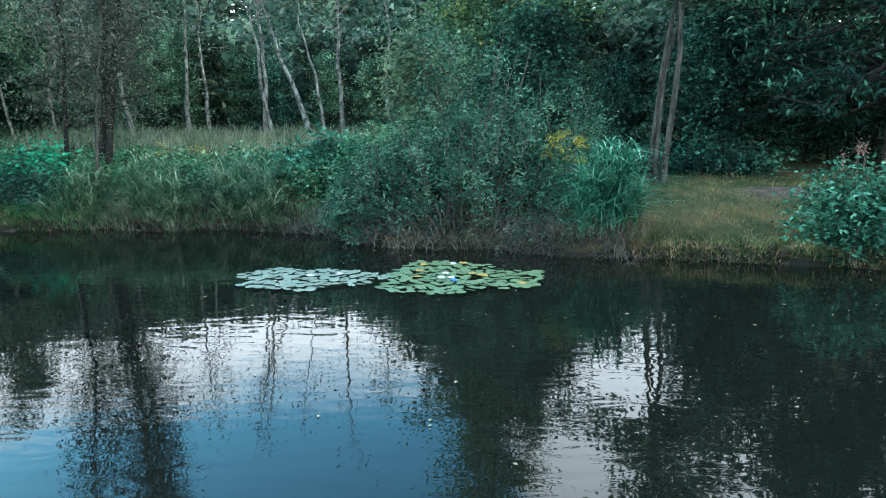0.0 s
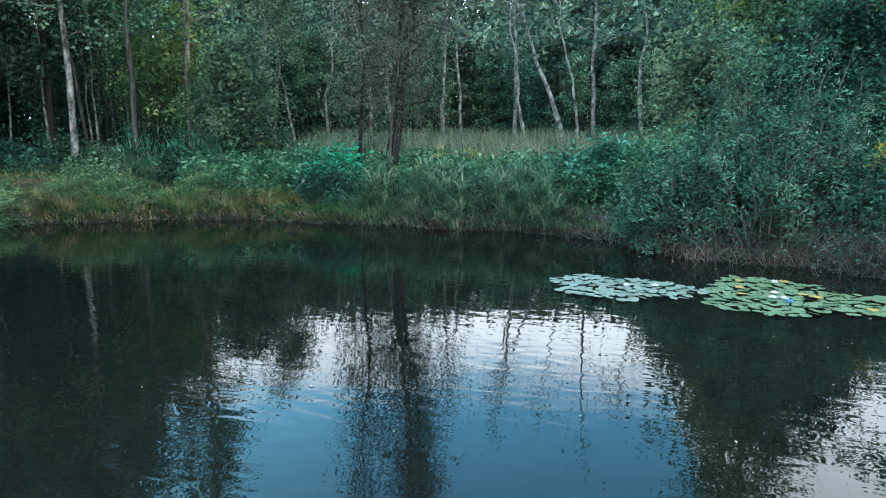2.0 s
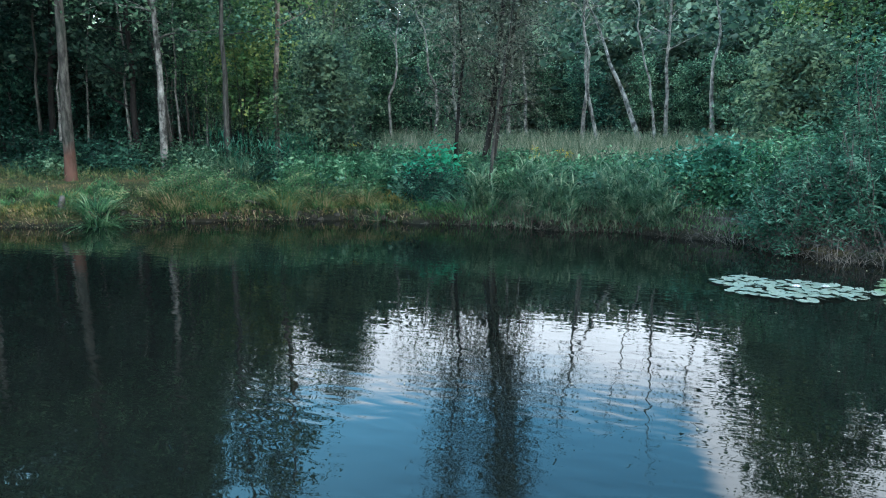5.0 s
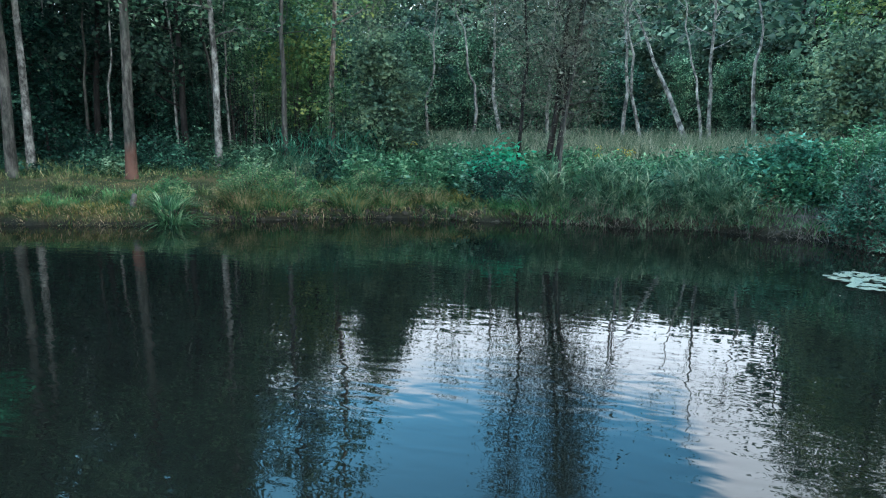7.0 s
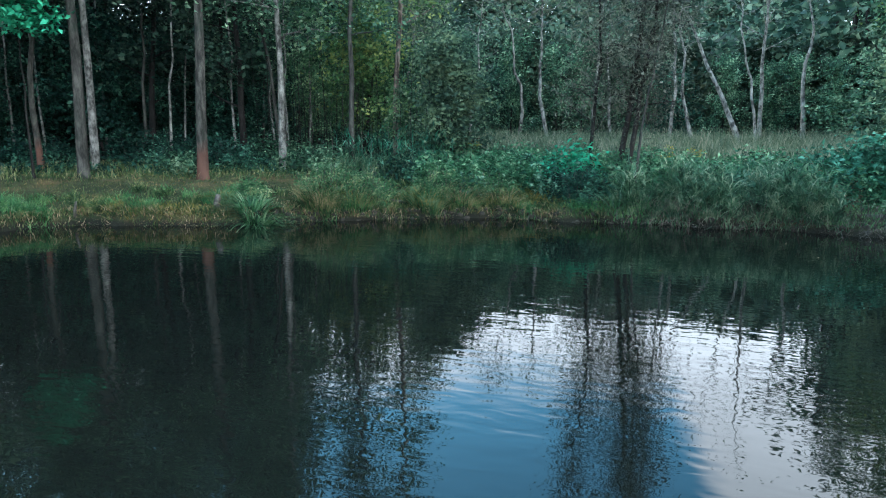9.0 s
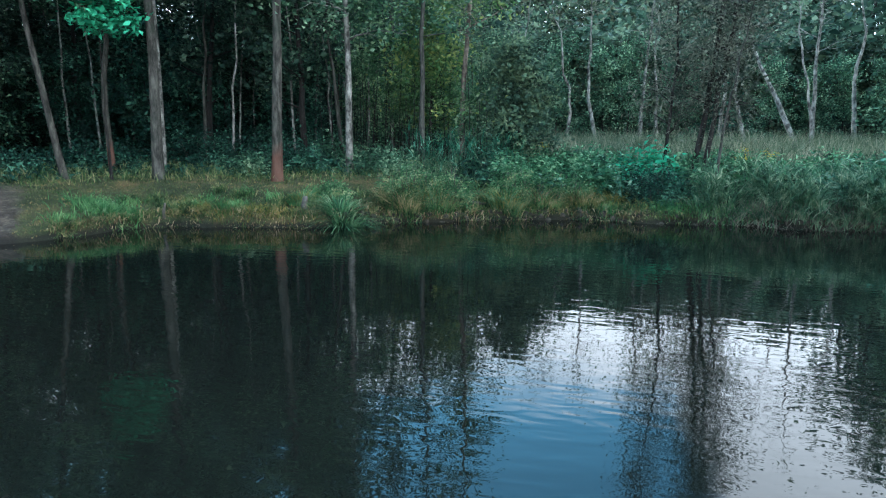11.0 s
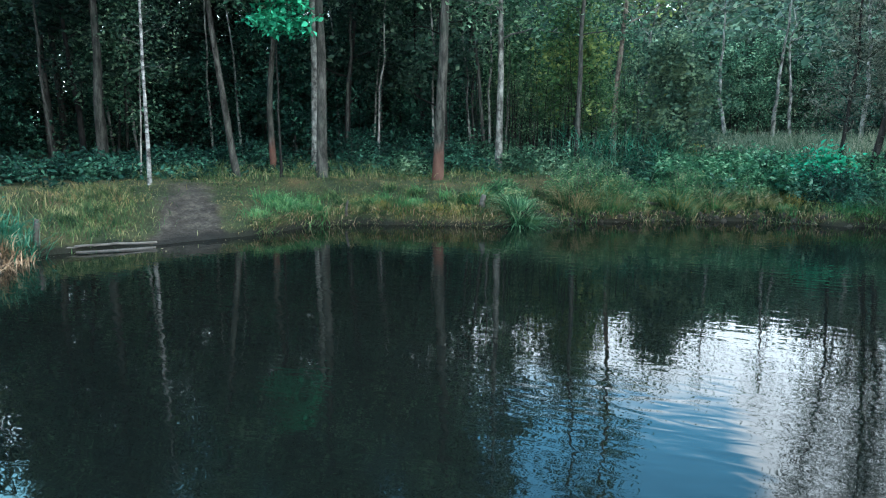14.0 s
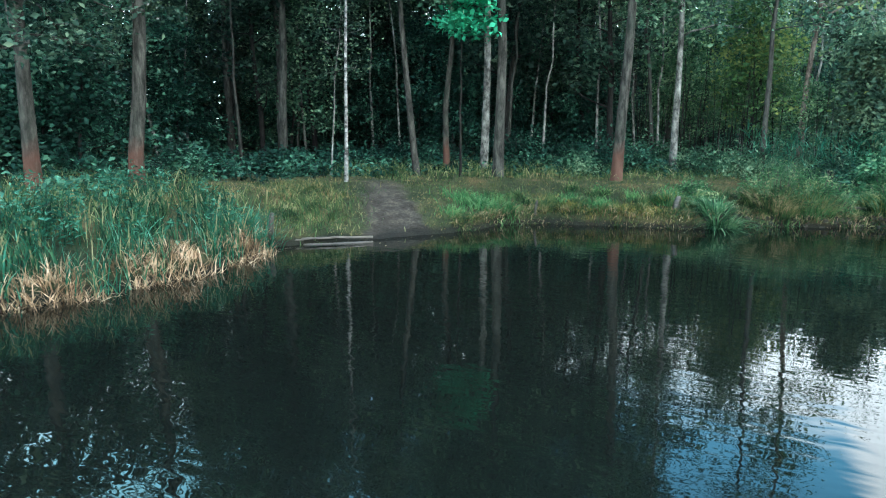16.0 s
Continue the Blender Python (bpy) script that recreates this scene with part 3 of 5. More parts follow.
def bush(name, label, x, y, leaf, seed, wide, deep, tall, count, size, stems=30, slim=0.5, up=0.5, clump=0.22, category="bush", low=0.1, single=True, stem_mat=None, turn=0.0, droop=0.1, group=""):
    """A thicket of stems that fan out of the ground, with leaves along them in an uneven mound."""
    rng = np.random.default_rng(seed)
    ob = new(name)
    z0 = float(height(x, y))
    ob.location = (x, y, z0)
    ob.rotation_euler = (0, 0, turn)
    wood, spots = [], []
    for i in range(stems):
        a, r = rng.uniform(0, 6.28), math.sqrt(rng.uniform(0, 1))
        bx, by = 0.75 * wide * r * math.cos(a), 0.75 * deep * r * math.sin(a)
        h = tall * (1 - 0.55 * r ** 2) * rng.uniform(0.6, 1.08)
        gxw, gyw = x + bx * math.cos(turn) - by * math.sin(turn), y + bx * math.sin(turn) + by * math.cos(turn)
        g = float(height(gxw, gyw)) - z0 - 0.05
        out = np.array([math.cos(a) * r * wide, math.sin(a) * r * deep]) * 0.35
        s = np.linspace(0, 1, 6)
        path = np.stack([bx + out[0] * s ** 1.5 + np.cumsum(rng.normal(0, 0.025 * tall, 6)), by + out[1] * s ** 1.5 + np.cumsum(rng.normal(0, 0.025 * tall, 6)), g + h * s], 1)
        path[0, :2] = bx, by
        wood.append(tube(path, np.linspace(0.012 + 0.004 * tall, 0.004, 6), 4))
        q = rng.uniform(low, 1, 6)
        spots += [np.array([np.interp(t, s, path[:, c]) for c in range(3)]) for t in q]
    spots = np.array(spots)
    P = spots[rng.integers(0, len(spots), count)] + rng.normal(0, clump, (count, 3)) * [1, 1, 0.75]
    P[:, 2] = np.maximum(P[:, 2], height(x + P[:, 0] * math.cos(turn) - P[:, 1] * math.sin(turn), y + P[:, 0] * math.sin(turn) + P[:, 1] * math.cos(turn)) - z0 + 0.02)
    if single:
        for w in wood:
            part("stem", w, stem_mat or TWIG, ob)
    else:
        tagged(part("stem_cluster", join(wood), stem_mat or TWIG, ob), kind="stuff")
    part("foliage", leaves(P, size, rng, up, slim, droop), leaf, ob)
    return tagged(ob, label, category, group)


TALL = dict(clump=0.4, rise=0.35, slim=0.6, tufts=0.85)
OPEN = dict(clump=0.33, rise=0.35, slim=0.6, tufts=0.55)
# the row of tall trunks on the near edge of the wood
tree("alder_tree", "tall grey trunk stained rust red at its foot", -19.1, 13.2, BARK_ALDER, LEAF_ALDER, 11, group="tall trunks on the bank", tall=17, radius=0.155, crown_from=4.9, spread=2.4, limbs=24, count=8000, size=0.145, lean=(0.02, 0), wobble=0.025, **TALL)
tree("alder_tree", "stout grey trunk with a bare smooth bole", -22.1, 12.15, BARK_GREY, LEAF_ALDER, 12, group="tall trunks on the bank", tall=18, radius=0.155, crown_from=5.5, spread=2.8, limbs=22, count=11000, size=0.155, lean=(0.0, 0.01), wobble=0.03, **TALL)
tree("alder_tree", "tall pale trunk close behind a stouter one", -23.4, 13.9, BARK_PALE, LEAF_ALDER, 13, group="tall trunks on the bank", tall=17, radius=0.13, crown_from=5.5, spread=2.6, limbs=20, count=11000, size=0.155, lean=(-0.02, 0), wobble=0.03, **TALL)
tree("young_tree", "slim dark trunk with a brown foot", -23.9, 12.5, BARK_ALDER, LEAF_ALDER, 14, group="slim trunks", tall=12, radius=0.1, crown_from=4.5, spread=1.8, limbs=16, count=9000, size=0.15, lean=(0.0, 0.0), **TALL)
tree("young_tree", "slim brown trunk leaning over the bare earth", -23.92, 10.9, BARK_GREY, LEAF_ALDER, 15, group="slim trunks", tall=13, radius=0.1, crown_from=5, spread=2.0, limbs=16, count=8000, size=0.155, lean=(0.01, -0.2), wobble=0.03, **TALL)
tree("birch_tree", "slender white birch stem at the edge of the clearing", -24.2, 8.1, BARK_BIRCH, LEAF_BIRCH, 16, group="birches", tall=11, radius=0.05, crown_from=5.2, spread=1.8, limbs=18, count=5000, size=0.1, lean=(0.012, 0), wobble=0.015, **TALL)
tree("birch_sapling", "thin leaning pale sapling beside the birch", -25.5, 9.1, BARK_PALE, LEAF_BIRCH, 17, group="birches", tall=5, radius=0.03, crown_from=2.8, spread=0.8, limbs=9, count=900, size=0.09, lean=(0.12, 0), wobble=0.02, **TALL)
tree("alder_tree", "stout grey trunk rising out of tall bank grass", -26.2, 3.9, BARK_ALDER, LEAF_ALDER, 18, group="tall trunks on the bank", tall=17, radius=0.155, crown_from=5.2, spread=2.8, limbs=22, count=11000, size=0.15, lean=(0.02, 0.02), wobble=0.04, **TALL)
tree("alder_tree", "grey trunk with leafy boughs hanging low", -27.0, 2.35, BARK_ALDER, LEAF_FAR, 19, group="tall trunks on the bank", tall=14, radius=0.15, crown_from=3.2, spread=2.8, limbs=40, count=20000, size=0.125, wobble=0.04, clump=0.4, rise=0.0, slim=0.6, sag=0.08, flat=0.5)
tree("alder_tree", "pale straight trunk among the bank shrubs", -18.18, 15.8, BARK_PALE, LEAF_ALDER, 20, group="tall trunks on the bank", tall=14, radius=0.12, crown_from=4.0, spread=2.0, limbs=24, count=4800, size=0.15, lean=(0.012, 0), wobble=0.03, **OPEN)
tree("young_tree", "slim dark trunk with small leafy shoots", -15.78, 15.6, BARK_GREY, LEAF_ALDER, 21, group="slim trunks", tall=14, radius=0.09, crown_from=3.8, spread=1.9, limbs=20, count=3800, size=0.13, lean=(0.02, 0), wobble=0.03, **OPEN)
tree("alder_tree", "brown trunk with flaking pale bark", -14.97, 17.0, BARK_BROWN, LEAF_LIT, 22, group="tall trunks on the bank", tall=14.5, radius=0.1, crown_from=4.5, spread=1.7, limbs=20, count=4200, size=0.13, lean=(0.02, 0), wobble=0.03, **OPEN)
# leafy undergrowth tree beside it
tree("understory_tree", "bushy young tree leafy down to the ground", -13.35, 17.3, BARK_DARK, LEAF_BIRCH, 23, group="undergrowth trees", tall=3.9, radius=0.07, crown_from=0.3, spread=1.6, limbs=34, count=10000, size=0.13, clump=0.35, rise=0.5, slim=0.6)
tree("understory_tree", "bushy young tree with yellow-lit leaves", -16.4, 18.2, BARK_DARK, LEAF_LIT, 24, group="undergrowth trees", tall=5.2, radius=0.08, crown_from=1.6, spread=2.0, limbs=26, count=6500, size=0.13, clump=0.4, rise=0.5, slim=0.6)
# the grey willow on the bank
tree("willow_tree", "old grey willow with dark stems and thin drooping leaves", -8.35, 16.4, BARK_SHADE, LEAF_WILLOW, 25, tall=12, radius=0.1, crown_from=1.9, spread=1.25, limbs=60, count=21000, size=0.105, lean=(0.04, 0.0), stems=2, clump=0.3, rise=0.75, slim=0.22, sag=0.16, droop=0.7, flat=1.0, twigs=4)
tree("young_tree", "short dark stem among bank weeds", -9.1, 16.3, BARK_DARK, LEAF_WILLOW, 26, group="slim trunks", tall=10, radius=0.06, crown_from=1.6, spread=1.1, limbs=30, count=5500, size=0.13, clump=0.35, rise=0.6, slim=0.25, droop=0.6, flat=1.0)
tree("young_tree", "thin pale stem leaning out of the bank weeds", -7.9, 15.2, BARK_GREY, LEAF_WILLOW, 28, group="slim trunks", tall=7, radius=0.05, crown_from=3.2, spread=1.0, limbs=12, count=900, size=0.11, lean=(0.07, 0.02), wobble=0.04, **TALL)
# the twin trunk by the grassy clearing
tree("twin_trunk_tree", "grey trunk forked near the ground into slender stems", 5.0, 15.3, BARK_GREY, LEAF_ALDER, 27, tall=14, radius=0.075, crown_from=3.8, spread=2.8, limbs=42, count=13000, size=0.16, lean=(0.03, 0), stems=3, fork=0.14, splay=0.04, **OPEN)
# pale crooked trees on the far side of the meadow
FAR_SIDE = [(-17.0, 27.0, 0.08, -0.03), (-11.6, 25.6, 0.11, -0.02), (-9.9, 26.6, 0.11, 0.0), (-9.2, 26.9, 0.09, 0.02), (-6.9, 26.3, 0.1, -0.07), (-4.25, 23.3, 0.12, -0.35), (-3.7, 25.4, 0.1, 0.02),
            (-17.4, 26.0, 0.09, 0.0), (-18.4, 27.4, 0.09, 0.0), (-15.2, 26.6, 0.08, 0.01), (-13.0, 25.8, 0.1, 0.0), (-2.0, 26.6, 0.12, 0.0), (-6.0, 24.6, 0.09, -0.16), (-3.9, 23.6, 0.07, -0.24)]
for i, (x, y, r, ln) in enumerate(FAR_SIDE):
    tree("birch_tree", "pale crooked birch at the back of the meadow", x, y, BARK_PALE, LEAF_BIRCH, 40 + i, group="trees behind the meadow", tall=8.5 if i == 5 else 11.0 if i in (4, 6) else 8.0 + (i * 7 % 5) * 0.35, radius=r, crown_from=4.2 + (i % 3), spread=1.5, limbs=20, count=90 if i in (4, 5, 6, 12, 13) else (300 if x > -16.5 else 2500), size=0.13,
         lean=(ln, 0.38 if i == 5 else 0), wobble=0.1, clump=0.45, rise=0.6, slim=0.6)
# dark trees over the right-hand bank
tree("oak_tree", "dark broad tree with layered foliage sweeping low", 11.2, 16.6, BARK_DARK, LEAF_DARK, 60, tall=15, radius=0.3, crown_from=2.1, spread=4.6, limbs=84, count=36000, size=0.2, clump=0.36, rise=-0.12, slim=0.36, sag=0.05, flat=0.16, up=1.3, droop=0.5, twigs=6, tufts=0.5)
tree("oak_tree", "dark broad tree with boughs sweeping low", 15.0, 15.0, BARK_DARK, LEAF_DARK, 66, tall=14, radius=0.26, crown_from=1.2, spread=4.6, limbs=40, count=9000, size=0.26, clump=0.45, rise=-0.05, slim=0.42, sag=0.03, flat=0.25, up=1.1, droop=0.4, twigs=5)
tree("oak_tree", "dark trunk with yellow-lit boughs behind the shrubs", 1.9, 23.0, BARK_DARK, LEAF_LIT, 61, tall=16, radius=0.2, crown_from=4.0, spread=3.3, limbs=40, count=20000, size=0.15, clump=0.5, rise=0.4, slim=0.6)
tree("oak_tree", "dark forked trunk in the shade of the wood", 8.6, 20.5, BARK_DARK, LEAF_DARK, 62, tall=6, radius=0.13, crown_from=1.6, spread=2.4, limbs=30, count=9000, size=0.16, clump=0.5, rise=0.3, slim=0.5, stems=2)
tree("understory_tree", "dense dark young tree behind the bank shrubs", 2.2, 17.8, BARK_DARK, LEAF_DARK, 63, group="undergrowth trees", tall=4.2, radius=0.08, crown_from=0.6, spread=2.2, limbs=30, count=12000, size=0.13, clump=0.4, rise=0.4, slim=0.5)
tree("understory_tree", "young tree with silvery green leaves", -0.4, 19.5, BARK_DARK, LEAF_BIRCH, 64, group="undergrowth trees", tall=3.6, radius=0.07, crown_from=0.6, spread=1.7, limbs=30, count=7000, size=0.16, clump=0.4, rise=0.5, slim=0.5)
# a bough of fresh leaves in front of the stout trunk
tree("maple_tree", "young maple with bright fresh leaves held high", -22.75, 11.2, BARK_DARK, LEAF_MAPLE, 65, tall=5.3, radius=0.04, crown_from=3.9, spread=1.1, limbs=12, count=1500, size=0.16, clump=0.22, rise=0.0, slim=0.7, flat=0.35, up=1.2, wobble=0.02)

# the wood behind: a few kinds of tree, repeated
WOOD_KINDS = []
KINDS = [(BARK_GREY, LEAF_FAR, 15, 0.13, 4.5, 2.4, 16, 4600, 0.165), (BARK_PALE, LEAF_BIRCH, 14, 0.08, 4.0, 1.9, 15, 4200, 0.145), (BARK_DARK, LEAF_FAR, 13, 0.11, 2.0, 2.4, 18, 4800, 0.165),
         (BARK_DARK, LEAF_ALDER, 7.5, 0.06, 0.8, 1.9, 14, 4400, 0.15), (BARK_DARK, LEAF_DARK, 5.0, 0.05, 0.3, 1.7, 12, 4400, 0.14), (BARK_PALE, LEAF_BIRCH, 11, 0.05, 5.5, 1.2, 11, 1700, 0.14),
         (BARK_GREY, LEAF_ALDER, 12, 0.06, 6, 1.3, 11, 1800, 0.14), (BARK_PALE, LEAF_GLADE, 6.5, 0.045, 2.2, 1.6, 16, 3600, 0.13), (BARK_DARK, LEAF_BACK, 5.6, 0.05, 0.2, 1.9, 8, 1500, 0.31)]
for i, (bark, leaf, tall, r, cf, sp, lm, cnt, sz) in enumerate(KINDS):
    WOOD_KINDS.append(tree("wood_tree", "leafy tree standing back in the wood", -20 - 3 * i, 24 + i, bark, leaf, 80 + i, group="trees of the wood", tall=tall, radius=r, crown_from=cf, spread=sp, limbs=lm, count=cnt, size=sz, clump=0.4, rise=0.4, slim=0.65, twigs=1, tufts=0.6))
rw = np.random.default_rng(5)


def open_sky(x, y):
    """Whether a place lies behind the meadow, where the wood is young and low."""
    left = -19 - 0.75 * (y - 19)
    return left < x < -4.3 + 0.14 * (y + 1) or (y > 18 and 0.2 * y < x < 0.37 * y)


def wood_stand(kind, x, y):
    s, tz = rw.uniform(0.85, 1.15), rw.uniform(0.95, 1.05)
    turn = [rw.normal(0, 2), rw.normal(0, 2), rw.uniform(0, 360)]
    if open_sky(x, y):
        room = 0.31 * math.hypot(x + 6, y + 1.5) - 3.4 if x < -9 else 0.28 * math.hypot(x + 6, y + 1.5) - 3.9
        s = min(s, room / (16, 15, 14, 8.2, 5.6, 12, 13, 7.2, 6.2)[kind])
        if s < 0.4:
            return
    o = copy_thing(WOOD_KINDS[kind], pose(x, y, float(height(x, y)) - 0.05, *turn))
    o.scale = (s, s, s * tz)


for i in range(18):  # the dark wood on the left
    wood_stand(int(rw.choice([0, 0, 1, 2, 4, 4])), rw.uniform(-38, -25.5), rw.uniform(17, 30))
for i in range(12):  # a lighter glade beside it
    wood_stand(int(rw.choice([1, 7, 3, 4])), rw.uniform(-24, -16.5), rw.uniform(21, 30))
# kind 7 brings the glade's sunlight in through its paler leaf colour
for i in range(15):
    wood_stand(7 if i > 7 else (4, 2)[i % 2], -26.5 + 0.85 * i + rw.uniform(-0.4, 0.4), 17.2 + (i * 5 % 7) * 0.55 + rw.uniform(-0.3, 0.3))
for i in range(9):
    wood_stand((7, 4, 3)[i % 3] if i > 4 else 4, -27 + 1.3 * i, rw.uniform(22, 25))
for i in range(12):
    wood_stand((2, 0)[i % 2], -39 + 1.0 * i, 22.0 + (i * 3 % 5) * 1.7)
for i in range(16):
    wood_stand(int(rw.choice([0, 1, 2, 3, 4])), rw.uniform(-40, -28.5), rw.uniform(-2, 18))
for i in range(10):
    wood_stand((0, 2, 3)[i % 3], rw.uniform(-38, -29), rw.uniform(11, 20))
for i in range(14):
    wood_stand(4, -29.5 - rw.uniform(0, 7), -3 + 1.5 * i)
for i in range(30):  # slim stems just inside the wood
    wood_stand(5 + i % 2, -33 + 0.6 * i + rw.uniform(-0.4, 0.4), rw.uniform(15.5, 23) if i > 8 else rw.uniform(10, 20))
for i in range(14):  # behind the meadow
    wood_stand(int(rw.choice([3, 3, 4])), -19 + 1.4 * i + rw.uniform(-0.6, 0.6), rw.uniform(27, 30))
for i in range(30):
    wood_stand(8, -27 + 0.95 * i + rw.uniform(-0.5, 0.5), rw.uniform(29.5, 37))
for i in range(36):
    a = -2.0 + 0.05 * i
    d = 35 + (i * 7 % 5) * 2.2
    wood_stand(8, -8 + d * math.sin(a) + rw.uniform(-0.6, 0.6), -1 + d * math.cos(a))
for i in range(10):
    wood_stand(8, 4 + 1.3 * i + rw.uniform(-0.5, 0.5), rw.uniform(26, 34))
for i in range(20):  # tall trees far beyond the clearing
    y = rw.uniform(50, 68)
    wood_stand((0, 2, 2, 8)[i % 4], y * (0.16 + 0.014 * i), y)
for i in range(9):  # between the meadow and the clearing
    y = 34 + 1.6 * (i * 4 % 9)
    wood_stand((2, 0, 8)[i % 3], y * (0.065 + 0.013 * i), y)
for i in range(17):  # the right
    wood_stand(int(rw.choice([3, 4, 4] if i < 8 else [2, 4, 4])), 0.5 + i + rw.uniform(-0.7, 0.7), rw.uniform(18.8, 27))


def far_woods():
    """The depth of the wood, carried on unseen behind the viewpoint to block low sky: stems and foliage too far in to
    tell apart.
    """
    rng = np.random.default_rng(9)
    wood, spots, low, back = [], [], [], []
    for i in range(700):
        # the last 130 are unseen trees, added behind to cut low skylight
        a = rng.uniform(-2.1, 1.3) if i < 570 else rng.uniform(1.3, 4.2)
        d = rng.uniform(33, 56)
        x, y = -8 + d * math.sin(a), -1 + d * math.cos(a)
        if inland(np.array([x]), np.array([y]))[0] < 6:
            continue
        z, h = float(height(x, y)), rng.uniform(11, 15)
        if open_sky(x, y):
            low_h = max(3.0, 0.29 * math.hypot(x + 6, y + 1.5) - 3.6 - rng.uniform(0, 1.5))
            for j in range(30):
                spots.append((x + rng.normal(0, 1.4), y + rng.normal(0, 1.4), z + (low_h - 0.8) * rng.uniform(0.0, 1.0) ** 0.8))
            d = rng.uniform(58, 84)
            x, y = -8 + d * math.sin(a), -1 + d * math.cos(a)
            z = float(height(x, y))
            h = 0.272 * math.hypot(x + 4, y + 1) - (3.4 if x > -9 else 2.6) - abs(rng.normal(0, 1.3))
        wood.append(tube([(x, y, z - 0.3), (x + rng.normal(0, 0.3), y, z + h * 0.5), (x + rng.normal(0, 0.6), y, z + h)], [0.13, 0.09, 0.02], 5))
        for j in range(26):
            (back if open_sky(x, y) else spots).append((x + rng.normal(0, 1.6), y + rng.normal(0, 1.6), z + h * rng.uniform(0.0, 1.0) ** 0.7))
        for j in range(10):
            low.append((x + rng.normal(0, 2), y + rng.normal(0, 2), z + 6 * rng.uniform(0, 1) ** 1.3))
    spots, low, back = np.array(spots), np.array(low), np.array(back)
    n, m, nb = 110000, 90000, 84000
    P = spots[rng.integers(0, len(spots), n)] + rng.normal(0, 0.7, (n, 3)) * [1, 1, 0.6]
    Q = low[rng.integers(0, len(low), m)] + rng.normal(0, 0.8, (m, 3)) * [1, 1, 0.5]
    B = back[rng.integers(0, len(back), nb)] + rng.normal(0, 1.0, (nb, 3)) * [1, 1, 0.6]
    for R in (P, Q, B):
        R[:, 2] = np.maximum(R[:, 2], 1.0 + 0.3 * rng.uniform(size=len(R)))
    # the gloom of the deep wood lies in these bark and leaf colours
    tagged(part("far_wood_trunks", join(wood), BARK_DARK), "shade-toned stems deep in the wood", "woods", kind="stuff")
    tagged(part("far_wood_foliage", leaves(P, 0.46, rng, 0.5, 0.65), LEAF_FAR), "shade-toned foliage deep in the wood", "woods", kind="stuff")
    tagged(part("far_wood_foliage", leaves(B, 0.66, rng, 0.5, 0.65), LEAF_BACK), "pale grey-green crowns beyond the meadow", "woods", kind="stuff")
    tagged(part("far_wood_undergrowth", leaves(Q, 0.45, rng, 0.5, 0.65), LEAF_FAR), "shade-toned undergrowth deep in the wood", "woods", kind="stuff")


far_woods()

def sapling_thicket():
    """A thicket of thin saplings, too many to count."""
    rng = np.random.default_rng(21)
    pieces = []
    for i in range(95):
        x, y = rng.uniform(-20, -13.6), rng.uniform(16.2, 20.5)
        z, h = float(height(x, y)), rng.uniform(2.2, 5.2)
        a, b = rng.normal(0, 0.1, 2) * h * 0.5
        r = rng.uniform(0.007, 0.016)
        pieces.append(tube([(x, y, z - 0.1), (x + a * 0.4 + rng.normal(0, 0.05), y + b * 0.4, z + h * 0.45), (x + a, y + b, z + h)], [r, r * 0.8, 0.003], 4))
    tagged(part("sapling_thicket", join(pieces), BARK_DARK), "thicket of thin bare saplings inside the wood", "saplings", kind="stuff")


sapling_thicket()

# ---------------------------------------------------------------- shrubs
bush("willow_shrub", "broad grey-green willow thicket overhanging the water", 0.5, 13.05, LEAF_SHRUB, 100, 2.3, 1.1, 2.2, 13000, 0.11, stems=170, slim=0.3, low=0.4, clump=0.15)
bush("willow_shrub", "low willow shoots and dark twigs overhanging the waterline", 0.4, 12.15, LEAF_SHRUB, 113, 1.7, 0.45, 0.75, 1300, 0.09, stems=90, slim=0.3, low=0.1, clump=0.12, turn=-0.1)
bush("willow_shrub", "low leafy shoots at the foot of the reeds", 2.1, 11.75, LEAF_SHRUB, 114, 0.8, 0.4, 0.7, 700, 0.09, stems=36, slim=0.3, low=0.1, clump=0.12, turn=-0.4)
bush("willow_shrub", "tall grey-green willow thicket behind the reeds", 0.55, 14.3, LEAF_SHRUB, 101, 1.3, 0.9, 3.9, 9000, 0.115, stems=44, slim=0.28, low=0.3, clump=0.18)
bush("willow_shrub", "willow bush with silvery shoots behind the thicket", 2.3, 14.7, LEAF_SHRUB, 111, 1.3, 0.8, 2.7, 7000, 0.115, stems=40, slim=0.28, low=0.3, clump=0.17)
bush("willow_shrub", "low bushy green shoulder of the willow thicket", -1.1, 14.6, LEAF_WEED, 112, 1.3, 0.8, 1.9, 7000, 0.1, stems=50, slim=0.35, low=0.25, clump=0.15)
bush("willow_shrub", "low willow thicket with bare grey twigs at the water", -1.2, 12.9, LEAF_SHRUB, 102, 1.0, 0.8, 1.6, 5500, 0.1, stems=60, slim=0.28, low=0.3, clump=0.16)
bush("dogwood_shrub", "dark glossy dogwood mound on the bank", -2.6, 15.9, LEAF_DOGWOOD, 103, 1.5, 0.9, 1.45, 9000, 0.15, stems=45, slim=0.55, up=0.9, low=0.15)
bush("dogwood_shrub", "spreading dark green shrub beside the meadow", -0.9, 15.9, LEAF_WEED, 104, 1.2, 0.9, 1.5, 4200, 0.17, stems=40, slim=0.5, up=0.8)
bush("brown_weeds", "rust-brown withered weeds beside a dark shrub", -3.45, 15.25, LEAF_RUST, 108, 0.45, 0.3, 0.75, 900, 0.09, stems=25, slim=0.4, low=0.2, category="weeds")
